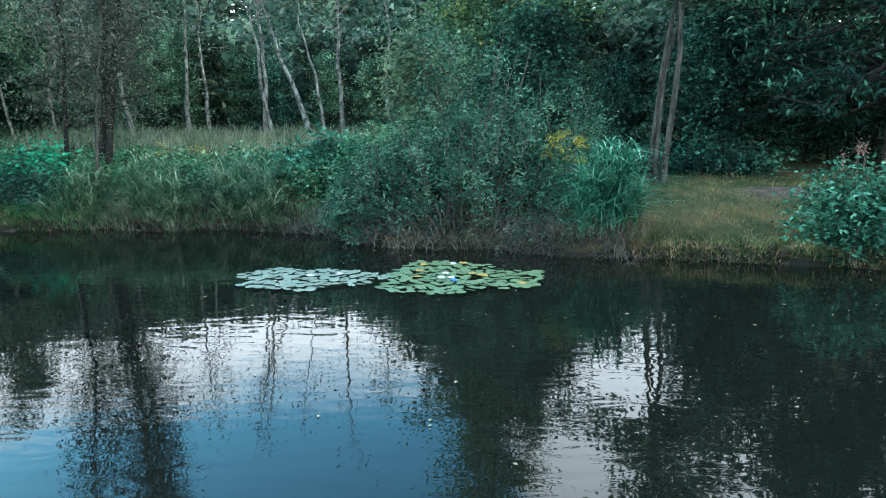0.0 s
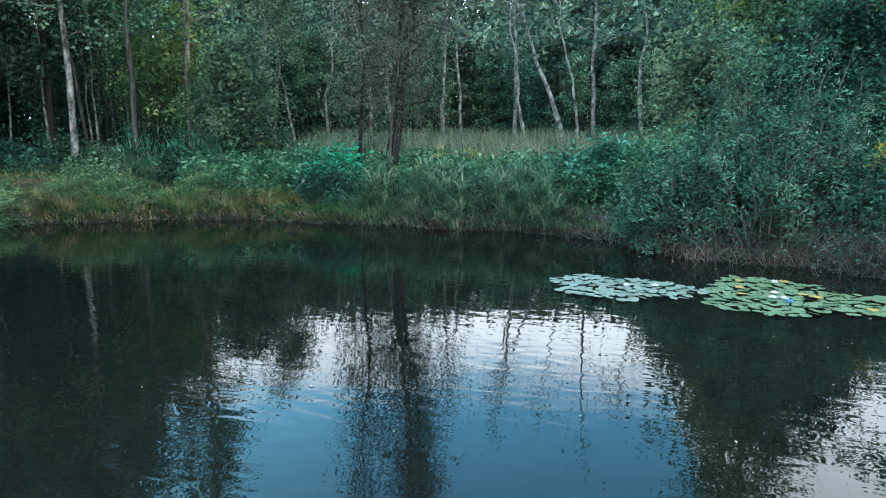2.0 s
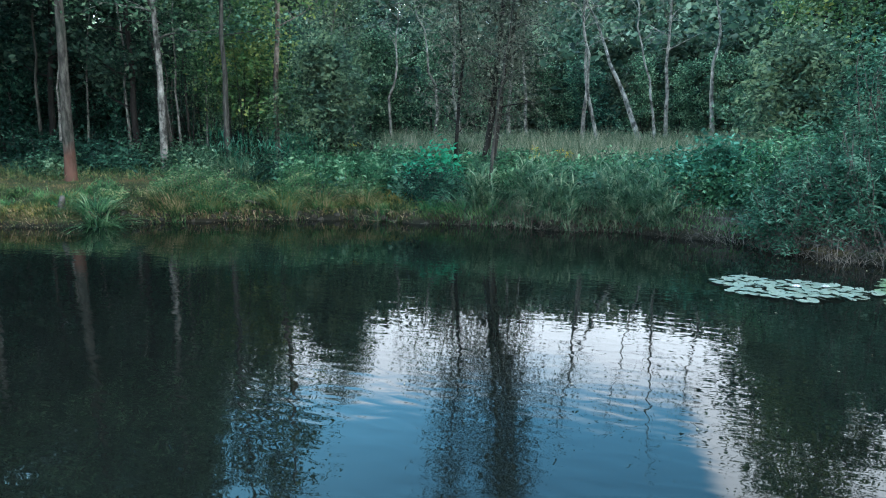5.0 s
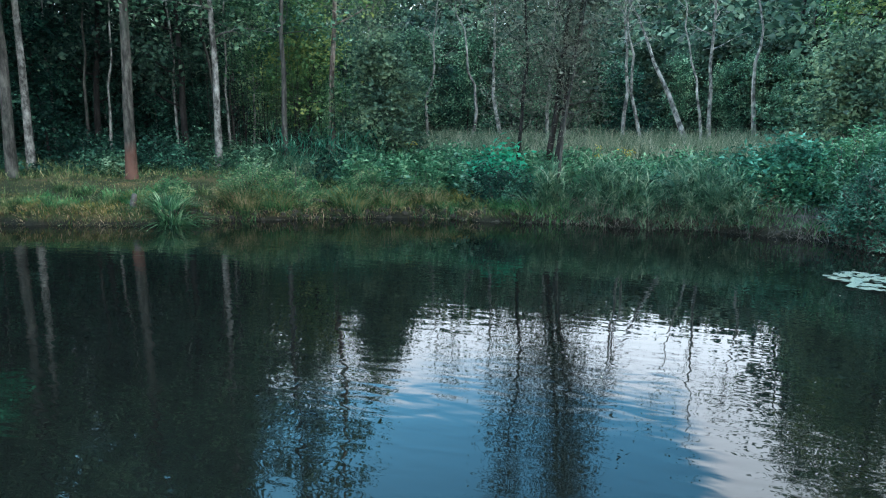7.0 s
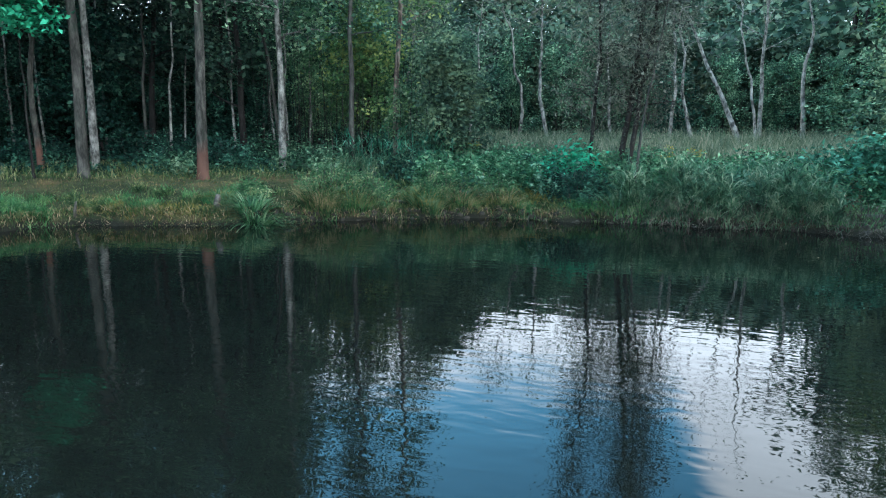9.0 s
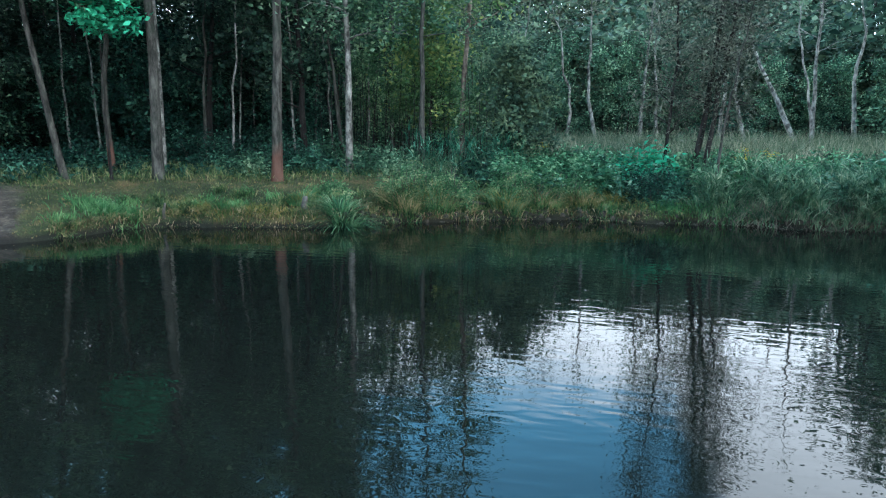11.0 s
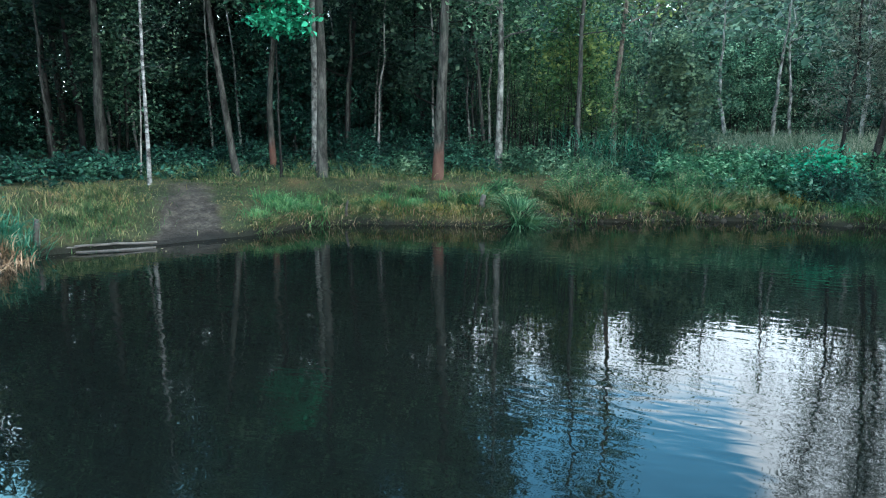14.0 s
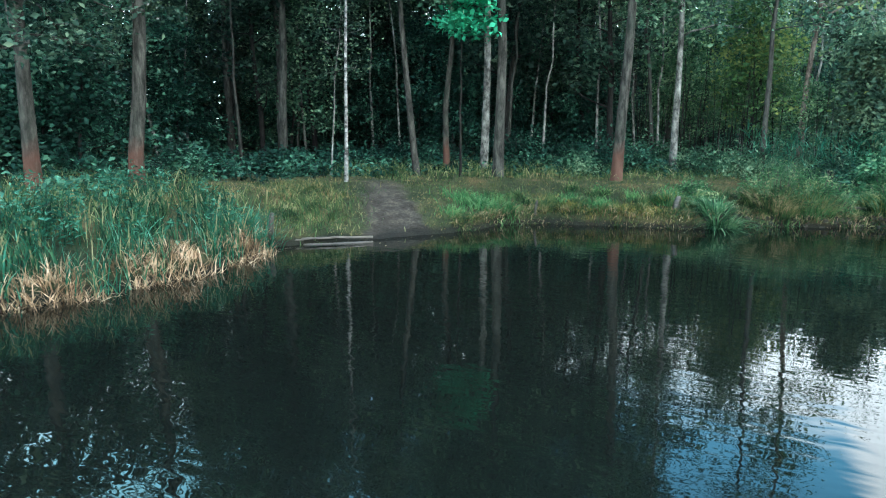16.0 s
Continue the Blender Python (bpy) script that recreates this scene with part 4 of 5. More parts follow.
bush("elder_shrub", "small shrub of bright fresh leaves", -9.5, 15.9, LEAF_MAPLE, 105, 0.8, 0.5, 1.1, 1800, 0.16, stems=25, slim=0.5, up=0.9, low=0.4)
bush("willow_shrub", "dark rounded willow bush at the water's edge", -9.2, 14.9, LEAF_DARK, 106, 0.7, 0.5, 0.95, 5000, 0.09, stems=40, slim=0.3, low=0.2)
for i, (x, y, w, h) in enumerate([(-15.1, 12.8, 0.85, 1.05), (-14.35, 13.2, 0.75, 1.1), (-16.9, 12.2, 0.4, 0.45), (-12.7, 14.4, 0.85, 0.9), (-11.6, 15.0, 0.75, 0.8)]):
    bush("weed_mound", "low mound of fine light green weeds on the bank", x, y, LEAF_MOUND, 160 + i, w, w * 0.6, h, int(8500 * w), 0.08, stems=70, slim=0.28, up=0.4, clump=0.085, category="weeds", group="weed mounds", single=False)
bush("bramble_shrub", "broad-leaved bush with pinkish flower spikes at the waterside", 6.75, 10.75, LEAF_DOGWOOD, 107, 0.85, 0.6, 1.4, 5200, 0.11, stems=40, slim=0.5, up=0.9, low=0.2)
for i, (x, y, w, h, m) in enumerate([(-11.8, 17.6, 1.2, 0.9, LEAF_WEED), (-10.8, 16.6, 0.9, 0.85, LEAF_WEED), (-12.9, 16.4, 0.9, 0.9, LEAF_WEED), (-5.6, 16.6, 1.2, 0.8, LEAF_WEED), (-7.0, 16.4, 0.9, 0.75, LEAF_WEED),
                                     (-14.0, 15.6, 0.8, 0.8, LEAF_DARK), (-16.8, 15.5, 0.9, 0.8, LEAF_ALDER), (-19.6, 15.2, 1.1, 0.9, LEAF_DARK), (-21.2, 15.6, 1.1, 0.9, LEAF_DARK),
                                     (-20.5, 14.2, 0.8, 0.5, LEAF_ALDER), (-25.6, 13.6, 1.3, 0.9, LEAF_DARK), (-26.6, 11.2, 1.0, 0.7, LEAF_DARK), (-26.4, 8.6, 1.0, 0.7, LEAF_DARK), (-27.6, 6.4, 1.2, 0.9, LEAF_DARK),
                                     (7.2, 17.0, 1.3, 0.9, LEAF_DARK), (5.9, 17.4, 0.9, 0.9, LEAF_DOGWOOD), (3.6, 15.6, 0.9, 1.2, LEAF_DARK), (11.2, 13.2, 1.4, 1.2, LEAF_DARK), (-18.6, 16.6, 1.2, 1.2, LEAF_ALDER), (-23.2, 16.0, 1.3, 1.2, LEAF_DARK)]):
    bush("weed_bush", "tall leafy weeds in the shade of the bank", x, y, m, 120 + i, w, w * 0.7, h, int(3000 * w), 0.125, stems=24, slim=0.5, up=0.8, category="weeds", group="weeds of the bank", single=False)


# ---------------------------------------------------------------- grasses and reeds
def grass(name, label, places, h, w, mat, seed, category="grass", **kw):
    rng = np.random.default_rng(seed)
    n = len(places)
    return tagged(part(name, blades(places, rng.uniform(*h, n), rng.uniform(*w, n), rng, **kw), mat), label, category, kind="stuff")


def weed_bed(name, label, places, h, leaf, size, seed, per=16, slim=0.45, category="weeds"):
    """Leafy weeds: a stem at each place with leaves up its height."""
    rng = np.random.default_rng(seed)
    n = len(places)
    hh = rng.uniform(*h, n)
    stem = blades(places, hh, 0.012, rng, lean=0.15, droop=0.15)
    k = np.repeat(np.arange(n), per)
    t = rng.uniform(0.15, 1.05, n * per)
    P = places[k] + np.stack([rng.normal(0, 0.09, n * per), rng.normal(0, 0.09, n * per), hh[k] * t], 1)
    lv = leaves(P, size, rng, 0.8, slim, 0.15)
    return tagged(part(name, join([stem, lv]), leaf), label, category, kind="stuff")


def grass_mound(name, label, x, y, rx, ry, layers, seed, lean=0.5, droop=0.9, category="grass"):
    """A rounded tussock: blades that spring from the middle and arch outwards all round, one part for each kind of blade."""
    rng = np.random.default_rng(seed)
    ob = new(name)
    z0 = float(height(x, y))
    ob.location = (x, y, z0)
    for pname, n, h, w, mat, share in layers:
        a, r = rng.uniform(0, 6.28, n), np.sqrt(rng.uniform(0, 1, n)) * share
        px, py = rx * r * np.cos(a), ry * r * np.sin(a)
        P = np.stack([px, py, height(x + px, y + py) - z0 - 0.03], 1)
        hh = rng.uniform(*h, n) * (1.1 - 0.4 * r)
        tagged(part(pname, blades(P, hh, rng.uniform(*w, n), rng, lean=lean, droop=droop, segs=5, az=a + rng.normal(0, 0.35, n)), mat, ob), kind="stuff")
    return tagged(ob, label, category, "tussocks on the bank")


rg = np.random.default_rng(3)
grass("meadow_grass", "tall pale meadow grass going to seed", scatter(rg, 17000, -15, 3, 16.4, 26, 1.6, keep=lambda x, y, r: (x > -15 + 0.35 * (26 - y)) & (r.uniform(size=len(x)) < 0.25 + 0.09 * (y - 16))), (0.85, 1.5), (0.014, 0.03), GRASS_MEADOW, 200, lean=0.14, droop=0.3)
weed_bed("bank_weeds", "dense green weeds on the bank", scatter(rg, 1350, -13.5, 0.5, 14.6, 18.0, 0.9, 3.1, keep=lambda x, y, r: np.sin(1.7 * x + 0.9 * y) + np.sin(2.9 * y - 1.1 * x) > -0.9), (0.45, 0.95), LEAF_WEED, 0.125, 250, per=15)
weed_bed("bank_weeds", "dark leafy weeds on the bank", scatter(rg, 800, -13.5, 1.0, 14.4, 18.0, 0.7, 3.1, keep=lambda x, y, r: np.sin(1.3 * x - 0.7 * y) + np.sin(2.1 * y + 1.9 * x) > 0.2), (0.4, 0.85), LEAF_SHRUB, 0.15, 251, per=12)
grass("bank_grass", "rough green and straw-coloured grass on the bank", scatter(rg, 3800, -15.6, -8.2, 11.5, 17, 0.1, 2.2, keep=lambda x, y, r: np.sin(3.1 * x + 1.9 * y) + np.sin(4.7 * y - 2.3 * x) > -0.1), (0.12, 0.36), (0.018, 0.036), GRASS_BANK, 201, lean=0.3, droop=0.5)
grass("reed_grass", "drooping grey-green reed grass along the water", scatter(rg, 1900, -8.4, -3.4, 13.8, 16.4, 0.02, 2.0, keep=lambda x, y, r: np.sin(3.3 * x + 1.1 * y) + np.sin(5.1 * y - 2.7 * x) > -0.7), (0.5, 1.15), (0.022, 0.045), REED, 202, lean=0.25, droop=0.75, segs=4)
grass("dead_stalks", "dead grey stalks matted at the waterline", scatter(rg, 3600, -8.6, 3.6, 10.8, 15, -0.2, 0.6), (0.2, 0.75), (0.008, 0.016), DEAD_GREY, 203, lean=0.6, droop=0.5)
grass("bank_grass", "light green grass beside a weathered plank", scatter(rg, 2200, -3.8, -1.7, 13.4, 15.2, 0.02, 1.6), (0.08, 0.24), (0.01, 0.018), GRASS_FRESH, 204, lean=0.25, droop=0.4)
def reed_stand(name, label, places, h, mat, seed, per=8, leaf=(0.3, 0.6), w=(0.014, 0.03)):
    """Reeds: a stalk at each place with long leaves that arch out and hang."""
    rng = np.random.default_rng(seed)
    n = len(places)
    hh = rng.uniform(*h, n)
    stalk = blades(places, hh, 0.012, rng, lean=0.12, droop=0.12)
    k = np.repeat(np.arange(n), per)
    P = places[k] + np.stack([rng.normal(0, 0.03, n * per), rng.normal(0, 0.03, n * per), hh[k] * rng.uniform(0.25, 1.0, n * per)], 1)
    lv = blades(P, rng.uniform(*leaf, n * per), rng.uniform(*w, n * per), rng, lean=0.5, droop=1.15, segs=4)
    return tagged(part(name, join([stalk, lv]), mat), label, "reeds", kind="stuff")


reed_stand("reed_clump", "tall clump of bright drooping reeds at the waterside", on_ground(rg.normal(2.9, 0.27, 110), np.maximum(rg.normal(11.65, 0.22, 110), 11.3)), (0.7, 1.6), REED_TEAL, 205, per=9, leaf=(0.4, 0.75), w=(0.022, 0.045))
reed_stand("reed_clump", "grey-green reeds leaning over the water", scatter(rg, 420, -8.2, -3.5, 13.8, 16.2, 0.05, 1.5, keep=lambda x, y, r: np.sin(3.3 * x + 1.1 * y) > -0.5), (0.45, 1.0), REED, 206, per=7, leaf=(0.3, 0.6), w=(0.02, 0.04))
reed_stand("reed_clump", "tall reeds below the trees", scatter(rg, 90, -16.2, -13, 15.2, 16.6, 1.0, 4), (0.8, 1.4), REED_TEAL, 209, per=7)
grass("turf", "thin yellowing grass of the clearing", scatter(rg, 16000, 3.2, 11, 9.5, 17, 0.02, 6), (0.05, 0.2), (0.007, 0.014), GRASS_TURF, 206, lean=0.5, droop=0.4, segs=2)
grass("turf", "short worn turf along the bank", scatter(rg, 24000, -26, -15.2, 3.5, 14.8, 0.02, 4.2), (0.03, 0.1), (0.011, 0.022), GRASS_TURF, 207, lean=0.5, droop=0.4, segs=2)
grass("forest_grass", "shaded grass under the trees", scatter(rg, 7000, -28, -13, 9, 18, 2.8, 7), (0.15, 0.5), (0.01, 0.018), GRASS_BANK, 208, lean=0.35, droop=0.5)
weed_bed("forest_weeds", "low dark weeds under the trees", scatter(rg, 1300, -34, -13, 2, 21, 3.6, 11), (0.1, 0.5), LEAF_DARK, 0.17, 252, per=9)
for i, (x, y, sx, sy, n, h, m, lab) in enumerate([
        (-21.25, 9.15, 0.4, 0.25, 420, (0.25, 0.5), GRASS_FRESH, "bright green grass tuft on the bank edge"),
        (-21.2, 8.1, 0.18, 0.15, 160, (0.15, 0.35), GRASS_FRESH, "small green tuft beside the bare earth"),
        (-23.3, 5.6, 0.5, 0.6, 1500, (0.12, 0.34), GRASS_BANK, "yellow-green grass between cattails and bare earth"),
        (-24.2, 6.6, 0.6, 0.6, 1500, (0.1, 0.28), GRASS_TURF, "olive grass beside the bare earth"),
                (-8.3, 14.35, 0.55, 0.14, 900, (0.25, 0.55), GRASS_FRESH, "fresh green grass at the waterline"),
        (-10.6, 14.85, 0.6, 0.25, 1300, (0.2, 0.5), GRASS_YELLOW, "patch of yellow-green grass above the waterline"),
        (-12.2, 14.2, 0.45, 0.15, 500, (0.12, 0.35), GRASS_YELLOW, "patch of yellow-green grass above the waterline"),
        (-19.3, 10.4, 0.6, 0.2, 2200, (0.05, 0.15), GRASS_YELLOW, "yellow mossy turf along the brink"),
        (-17.9, 10.7, 0.5, 0.18, 1600, (0.05, 0.15), GRASS_YELLOW, "yellow mossy turf along the brink"),
        (-15.6, 12.1, 0.25, 0.15, 700, (0.04, 0.12), STRAW, "patch of orange-brown dead turf beside the sedge"),
        (-22.95, 3.9, 0.2, 0.2, 170, (0.5, 0.9), REED_TEAL, "dark upright cattail clump beside the landing"),
        (-15.0, 15.4, 0.7, 0.3, 500, (0.8, 1.3), REED, "clump of tall reeds below the trees"),
        (-13.6, 15.9, 0.6, 0.3, 400, (0.8, 1.3), REED, "clump of tall reeds below the trees")]):
    grass("grass_tuft", lab, on_ground(rg.normal(x, sx, n), rg.normal(y, sy, n)), h, (0.008, 0.02), m, 220 + i, lean=0.35, droop=0.6, segs=4)
def edge_grass(name, label, n, x0, x1, y0, y1, h, w, mat, seed, dmax=0.4):
    """Grass along the brink that hangs over towards the water."""
    P = scatter(rg, n, x0, x1, y0, y1, -0.03, dmax)
    e = 0.1
    gx_ = inland(P[:, 0] + e, P[:, 1]) - inland(P[:, 0] - e, P[:, 1])
    gy_ = inland(P[:, 0], P[:, 1] + e) - inland(P[:, 0], P[:, 1] - e)
    az = np.arctan2(-gy_, -gx_) + np.random.default_rng(seed).normal(0, 0.7, len(P))
    return grass(name, label, P, h, w, mat, seed, lean=0.35, droop=0.9, segs=4, az=az)


edge_grass("edge_grass", "straw and green grass hanging over the bank edge", 2600, -21, -15.8, 7.5, 12, (0.07, 0.2), (0.012, 0.024), GRASS_BANK, 260, 0.4)
edge_grass("edge_grass", "green grass hanging over the bank edge", 1800, -15.8, -8.5, 11, 15, (0.1, 0.28), (0.016, 0.034), GRASS_BANK, 263)
edge_grass("edge_grass", "yellow-brown dry grass on the bank edge", 1500, -21, -9.5, 7.5, 15, (0.08, 0.24), (0.01, 0.02), STRAW, 261, 0.3)
edge_grass("edge_grass", "dark grass hanging over the water beside the clearing", 2200, 3.2, 9, 9, 12, (0.12, 0.34), (0.01, 0.022), GRASS_BANK, 262)
edge_grass("edge_grass", "pale straw hanging from the brink of the clearing", 1000, 3.2, 7.5, 9, 12, (0.1, 0.3), (0.008, 0.016), STRAW, 264, 0.25)
edge_grass("edge_grass", "dark drooping sedge along the waterline", 1500, -7.6, -3.3, 13.4, 15, (0.2, 0.5), (0.016, 0.03), REED, 265, 0.5)
grass_mound("sedge_tuft", "round tuft of long strap-leaved sedge hanging over the water", -16.25, 11.2, 0.45, 0.3, [("inner_growth", 380, (0.35, 0.6), (0.014, 0.026), CATTAIL, 1.0), ("outer_fringe", 300, (0.5, 0.8), (0.02, 0.036), SEDGE, 0.8)], 236, lean=0.28, droop=1.25, category="sedge")
grass_mound("sedge_tuft", "smaller tuft of arching sedge on the bank edge", -21.2, 9.2, 0.35, 0.25, [("inner_growth", 260, (0.2, 0.4), (0.012, 0.024), GRASS_FRESH, 1.0), ("outer_fringe", 140, (0.3, 0.5), (0.014, 0.028), SEDGE, 0.7)], 237, lean=0.28, droop=1.2, category="sedge")
for i, (x, y, rx, ry, h) in enumerate([(-15.2, 12.55, 0.55, 0.4, 1.05), (-14.6, 12.9, 0.5, 0.35, 1.1), (-14.35, 12.95, 0.35, 0.3, 0.95), (-12.9, 13.75, 0.55, 0.3, 0.85), (-12.1, 14.2, 0.5, 0.3, 0.85), (-17.3, 11.35, 0.35, 0.25, 0.5), (-11.1, 14.7, 0.45, 0.25, 0.7)]):
    grass_mound("grass_mound", "rounded tussock of green grass with a straw-yellow crown", x, y, rx, ry, [("green_growth", int(1100 * rx), (0.5 * h, h), (0.012, 0.026), SEDGE if i % 2 else GRASS_BANK, 1.0),
                ("dark_growth", int(900 * rx), (0.35 * h, 0.8 * h), (0.014, 0.028), GRASS_FRESH if i % 3 else GRASS_BANK, 1.1), ("straw_fringe", int(650 * rx), (0.5 * h, 0.95 * h), (0.008, 0.016), GRASS_YELLOW if i % 2 else STRAW, 0.9)], 600 + i, lean=0.18, droop=0.6)
rt = np.random.default_rng(33)
for i in range(80):
    x, y, z = scatter(rt, 1, -21.5, -8.5, 7.5, 15.5, 0.12, 1.6)[0]
    n = int(rt.integers(60, 150))
    w = rt.uniform(0.07, 0.16)
    grass("grass_tuft", "small tuft of bank grass", on_ground(rt.normal(x, w, n), rt.normal(y, w, n)), (0.14, rt.uniform(0.25, 0.45)), (0.01, 0.022), (GRASS_FRESH, GRASS_BANK, GRASS_BANK, GRASS_TURF)[i % 4], 300 + i, lean=0.4, droop=0.7, segs=3)
# the cattail bed
CT = dict(x0=-28, x1=-20.6, y0=-7, y1=4.3)
def patchy(x, y, r):
    return np.sin(2.9 * x + 3.7 * y) + np.sin(5.3 * y - 1.7 * x) + 0.6 * r.normal(size=len(x)) > -0.1


def strawy(x, y, r):
    return np.sin(3.7 * y + 1.3 * x) + np.sin(7.1 * y - 2.3 * x) + 0.5 * r.normal(size=len(x)) > -0.45


grass("cattail_leaves", "dense bed of green cattail blades in the shallows", scatter(rg, 3000, **CT, dmin=-0.1, dmax=2.4, keep=patchy), (0.3, 0.8), (0.013, 0.027), CATTAIL, 240, "cattails", lean=0.16, droop=0.3, segs=4)
grass("cattail_leaves", "fresh green cattail blades among the straw", scatter(rg, 500, **CT, dmin=-0.2, dmax=0.9, keep=patchy), (0.3, 0.7), (0.014, 0.028), REED_TEAL, 243, "cattails", lean=0.18, droop=0.35, segs=4)
grass("dead_cattail_blades", "broken straw-coloured cattail blades at the water's edge", scatter(rg, 3800, -28, -20.6, -7, 3.8, dmin=-0.4, dmax=0.35, keep=strawy), (0.16, 0.5), (0.012, 0.026), STRAW, 241, "cattails", lean=0.4, droop=0.55, segs=3)
grass("dead_cattail_blades", "snapped cattail stubble standing in the water", scatter(rg, 120, -28, -20.6, -7, 3.4, dmin=-0.75, dmax=-0.2), (0.12, 0.4), (0.016, 0.03), STRAW, 244, "cattails", lean=0.5, droop=0.3, segs=3)
grass("weedy_grass", "tall weedy grass behind the cattail bed", scatter(rg, 7000, -29, -21, -6, 5.5, 1.6, 6), (0.2, 0.55), (0.007, 0.015), GRASS_BANK, 242, lean=0.3, droop=0.5)


# ---------------------------------------------------------------- water lilies
LILY_PALE = plain_material("pale_lily_pads", (0.1, 0.135, 0.095), (0.2, 0.235, 0.175), 9, rough=0.55, bump=0.004)
LILY_GREEN = plain_material("green_lily_pads", (0.05, 0.105, 0.045), (0.14, 0.2, 0.1), 9, rough=0.5, bump=0.004)
LILY_YELLOW = plain_material("yellowed_lily_pads", (0.36, 0.17, 0.03), (0.5, 0.36, 0.09), 9, rough=0.4, bump=0.004)
PETAL = plain_material("white_petals", (0.7, 0.6, 0.62), (0.85, 0.82, 0.82), 9, rough=0.5)


def pad_mesh(name, rng, mat, curl):
    n = 18
    a = np.linspace(0.16, 2 * np.pi - 0.16, n)
    V = [(0, 0, 0.004)]
    for f, z in ((0.6, 0.004), (1.0, 0.004)):
        for i, t in enumerate(a):
            r = f * (1 + 0.05 * math.sin(3 * t + curl * 9))
            V.append((r * math.cos(t), r * math.sin(t), z + (0.0 if f < 1 else 0.02 + 0.05 * curl * max(0, math.sin(2 * t + curl * 5)))))
    T = [(0, 1 + i, 2 + i) for i in range(n - 1)]
    Q = [(1 + i, 1 + n + i, 2 + n + i, 2 + i) for i in range(n - 1)]
    return build_mesh(name, V, Q, T, mat, smooth=True)


def petal_ring(rng, count, length, tilt):
    out = []
    for i in range(count):
        a = i * 2 * math.pi / count + rng.uniform(-0.1, 0.1)
        c, s = math.cos(a), math.sin(a)
        pts = [(0, 0, 0.0), (0.5, 0.2, 0.3), (1, 0, 0.75), (0.5, -0.2, 0.3)]
        V = np.array([(length * (u * c * math.cos(tilt) - v * s), length * (u * s * math.cos(tilt) + v * c), length * (w * math.sin(tilt) + 0.05)) for u, v, w in pts])
        out.append((V, None, np.array([(0, 1, 2), (0, 2, 3)])))
    return join(out)


def lily_patch(label, cx, cy, ax, ay, count, kinds, flowers, seed, gap=0.11):
    rng = np.random.default_rng(seed)
    ob = new("water_lily_patch")
    ob.location = (cx, cy, 0.004)
    placed = []
    for i in range(count * 30):
        if len(placed) >= count:
            break
        a, r = rng.uniform(0, 6.28), math.sqrt(rng.uniform())
        edge = 1 + 0.14 * math.sin(3 * a + seed) + 0.08 * math.sin(7 * a)
        x, y = ax * r * edge * math.cos(a), ay * r * edge * math.sin(a)
        if all((x - px) ** 2 + (y - py) ** 2 > gap ** 2 for px, py in placed):
            placed.append((x, y))
    for i, (x, y) in enumerate(placed):
        pad = new("lily_pad", kinds[int(rng.choice(len(kinds), p=None))])
        pad.parent = ob
        s = rng.uniform(0.7, 1.05) * gap * 0.82
        pad.matrix_basis = pose(x, y, 0.003 + 0.004 * (i % 7), rng.normal(0, 5), rng.normal(0, 5), rng.uniform(0, 360)) @ Matrix.Diagonal((s, s * rng.uniform(0.85, 1), s, 1))
    for i in range(flowers):
        x, y = placed[int(rng.integers(len(placed)))]
        f = new("lily_flower")
        f.parent = ob
        f.location = (x * 0.7, y * 0.7, 0.05)
        tagged(f, "open white water lily flower")
        for k, (n, ln, tl) in enumerate(((9, 0.075, 0.5), (7, 0.06, 0.95))):
            q = part("petals", petal_ring(rng, n, ln, tl), PETAL, f)
            q.location = (0, 0, 0.005 * k)
    return tagged(ob, label, "water lilies")


rl = np.random.default_rng(8)
PADS_PALE = [pad_mesh("pale_pad", rl, LILY_PALE, c) for c in (0.1, 0.25, 0.4)]
PADS_GREEN = [pad_mesh("green_pad", rl, LILY_GREEN, c) for c in (0.2, 0.5, 0.8, 1.0)]
PADS_YELLOW = [pad_mesh("yellow_pad", rl, LILY_YELLOW, 0.9)]
lily_patch("patch of pale grey-green lily pads lying flat", -1.98, 9.45, 1.02, 0.66, 170, PADS_PALE, 2, 1, 0.105)
lily_patch("crowded patch of green lily pads with white flowers", 0.2, 9.55, 1.12, 1.0, 260, PADS_GREEN * 10 + PADS_YELLOW, 4, 2, 0.11)
lone = tagged(new("lily_pad", PADS_GREEN[0]), "single green lily pad floating apart", "lily pad")
lone.matrix_basis = pose(1.45, 9.95, 0.005) @ Matrix.Diagonal((0.11, 0.11, 0.11, 1))


# ---------------------------------------------------------------- wood lying about
def plank(name, label, x, y, z, length, width, thick, yaw, tilt, mat, seed, category="plank"):
    rng = np.random.default_rng(seed)
    n = 9
    s = np.linspace(-0.5, 0.5, n) * length
    V = []
    for i, u in enumerate(s):
        w = width * 0.5 * (1 + rng.normal(0, 0.05)) * (0.85 if i in (0, n - 1) else 1)
        zz = rng.normal(0, 0.004)
        for a, b in ((-w, -0.35), (-w * 0.92, 0.5), (w * 0.92, 0.5), (w, -0.35), (w * 0.8, -0.5), (-w * 0.8, -0.5)):
            V.append((u, a, b * thick + zz))
    Q = [(i * 6 + k, i * 6 + (k + 1) % 6, (i + 1) * 6 + (k + 1) % 6, (i + 1) * 6 + k) for i in range(n - 1) for k in range(6)]
    Q += [(0, 5, 2, 1), (5, 4, 3, 2)]
    e = (n - 1) * 6
    Q += [(e, e + 1, e + 2, e + 5), (e + 5, e + 2, e + 3, e + 4)]
    ob = new(name, build_mesh(name, V, Q, mat=mat))
    ob.matrix_basis = pose(x, y, z, 0, tilt, yaw)
    return tagged(ob, label, category)


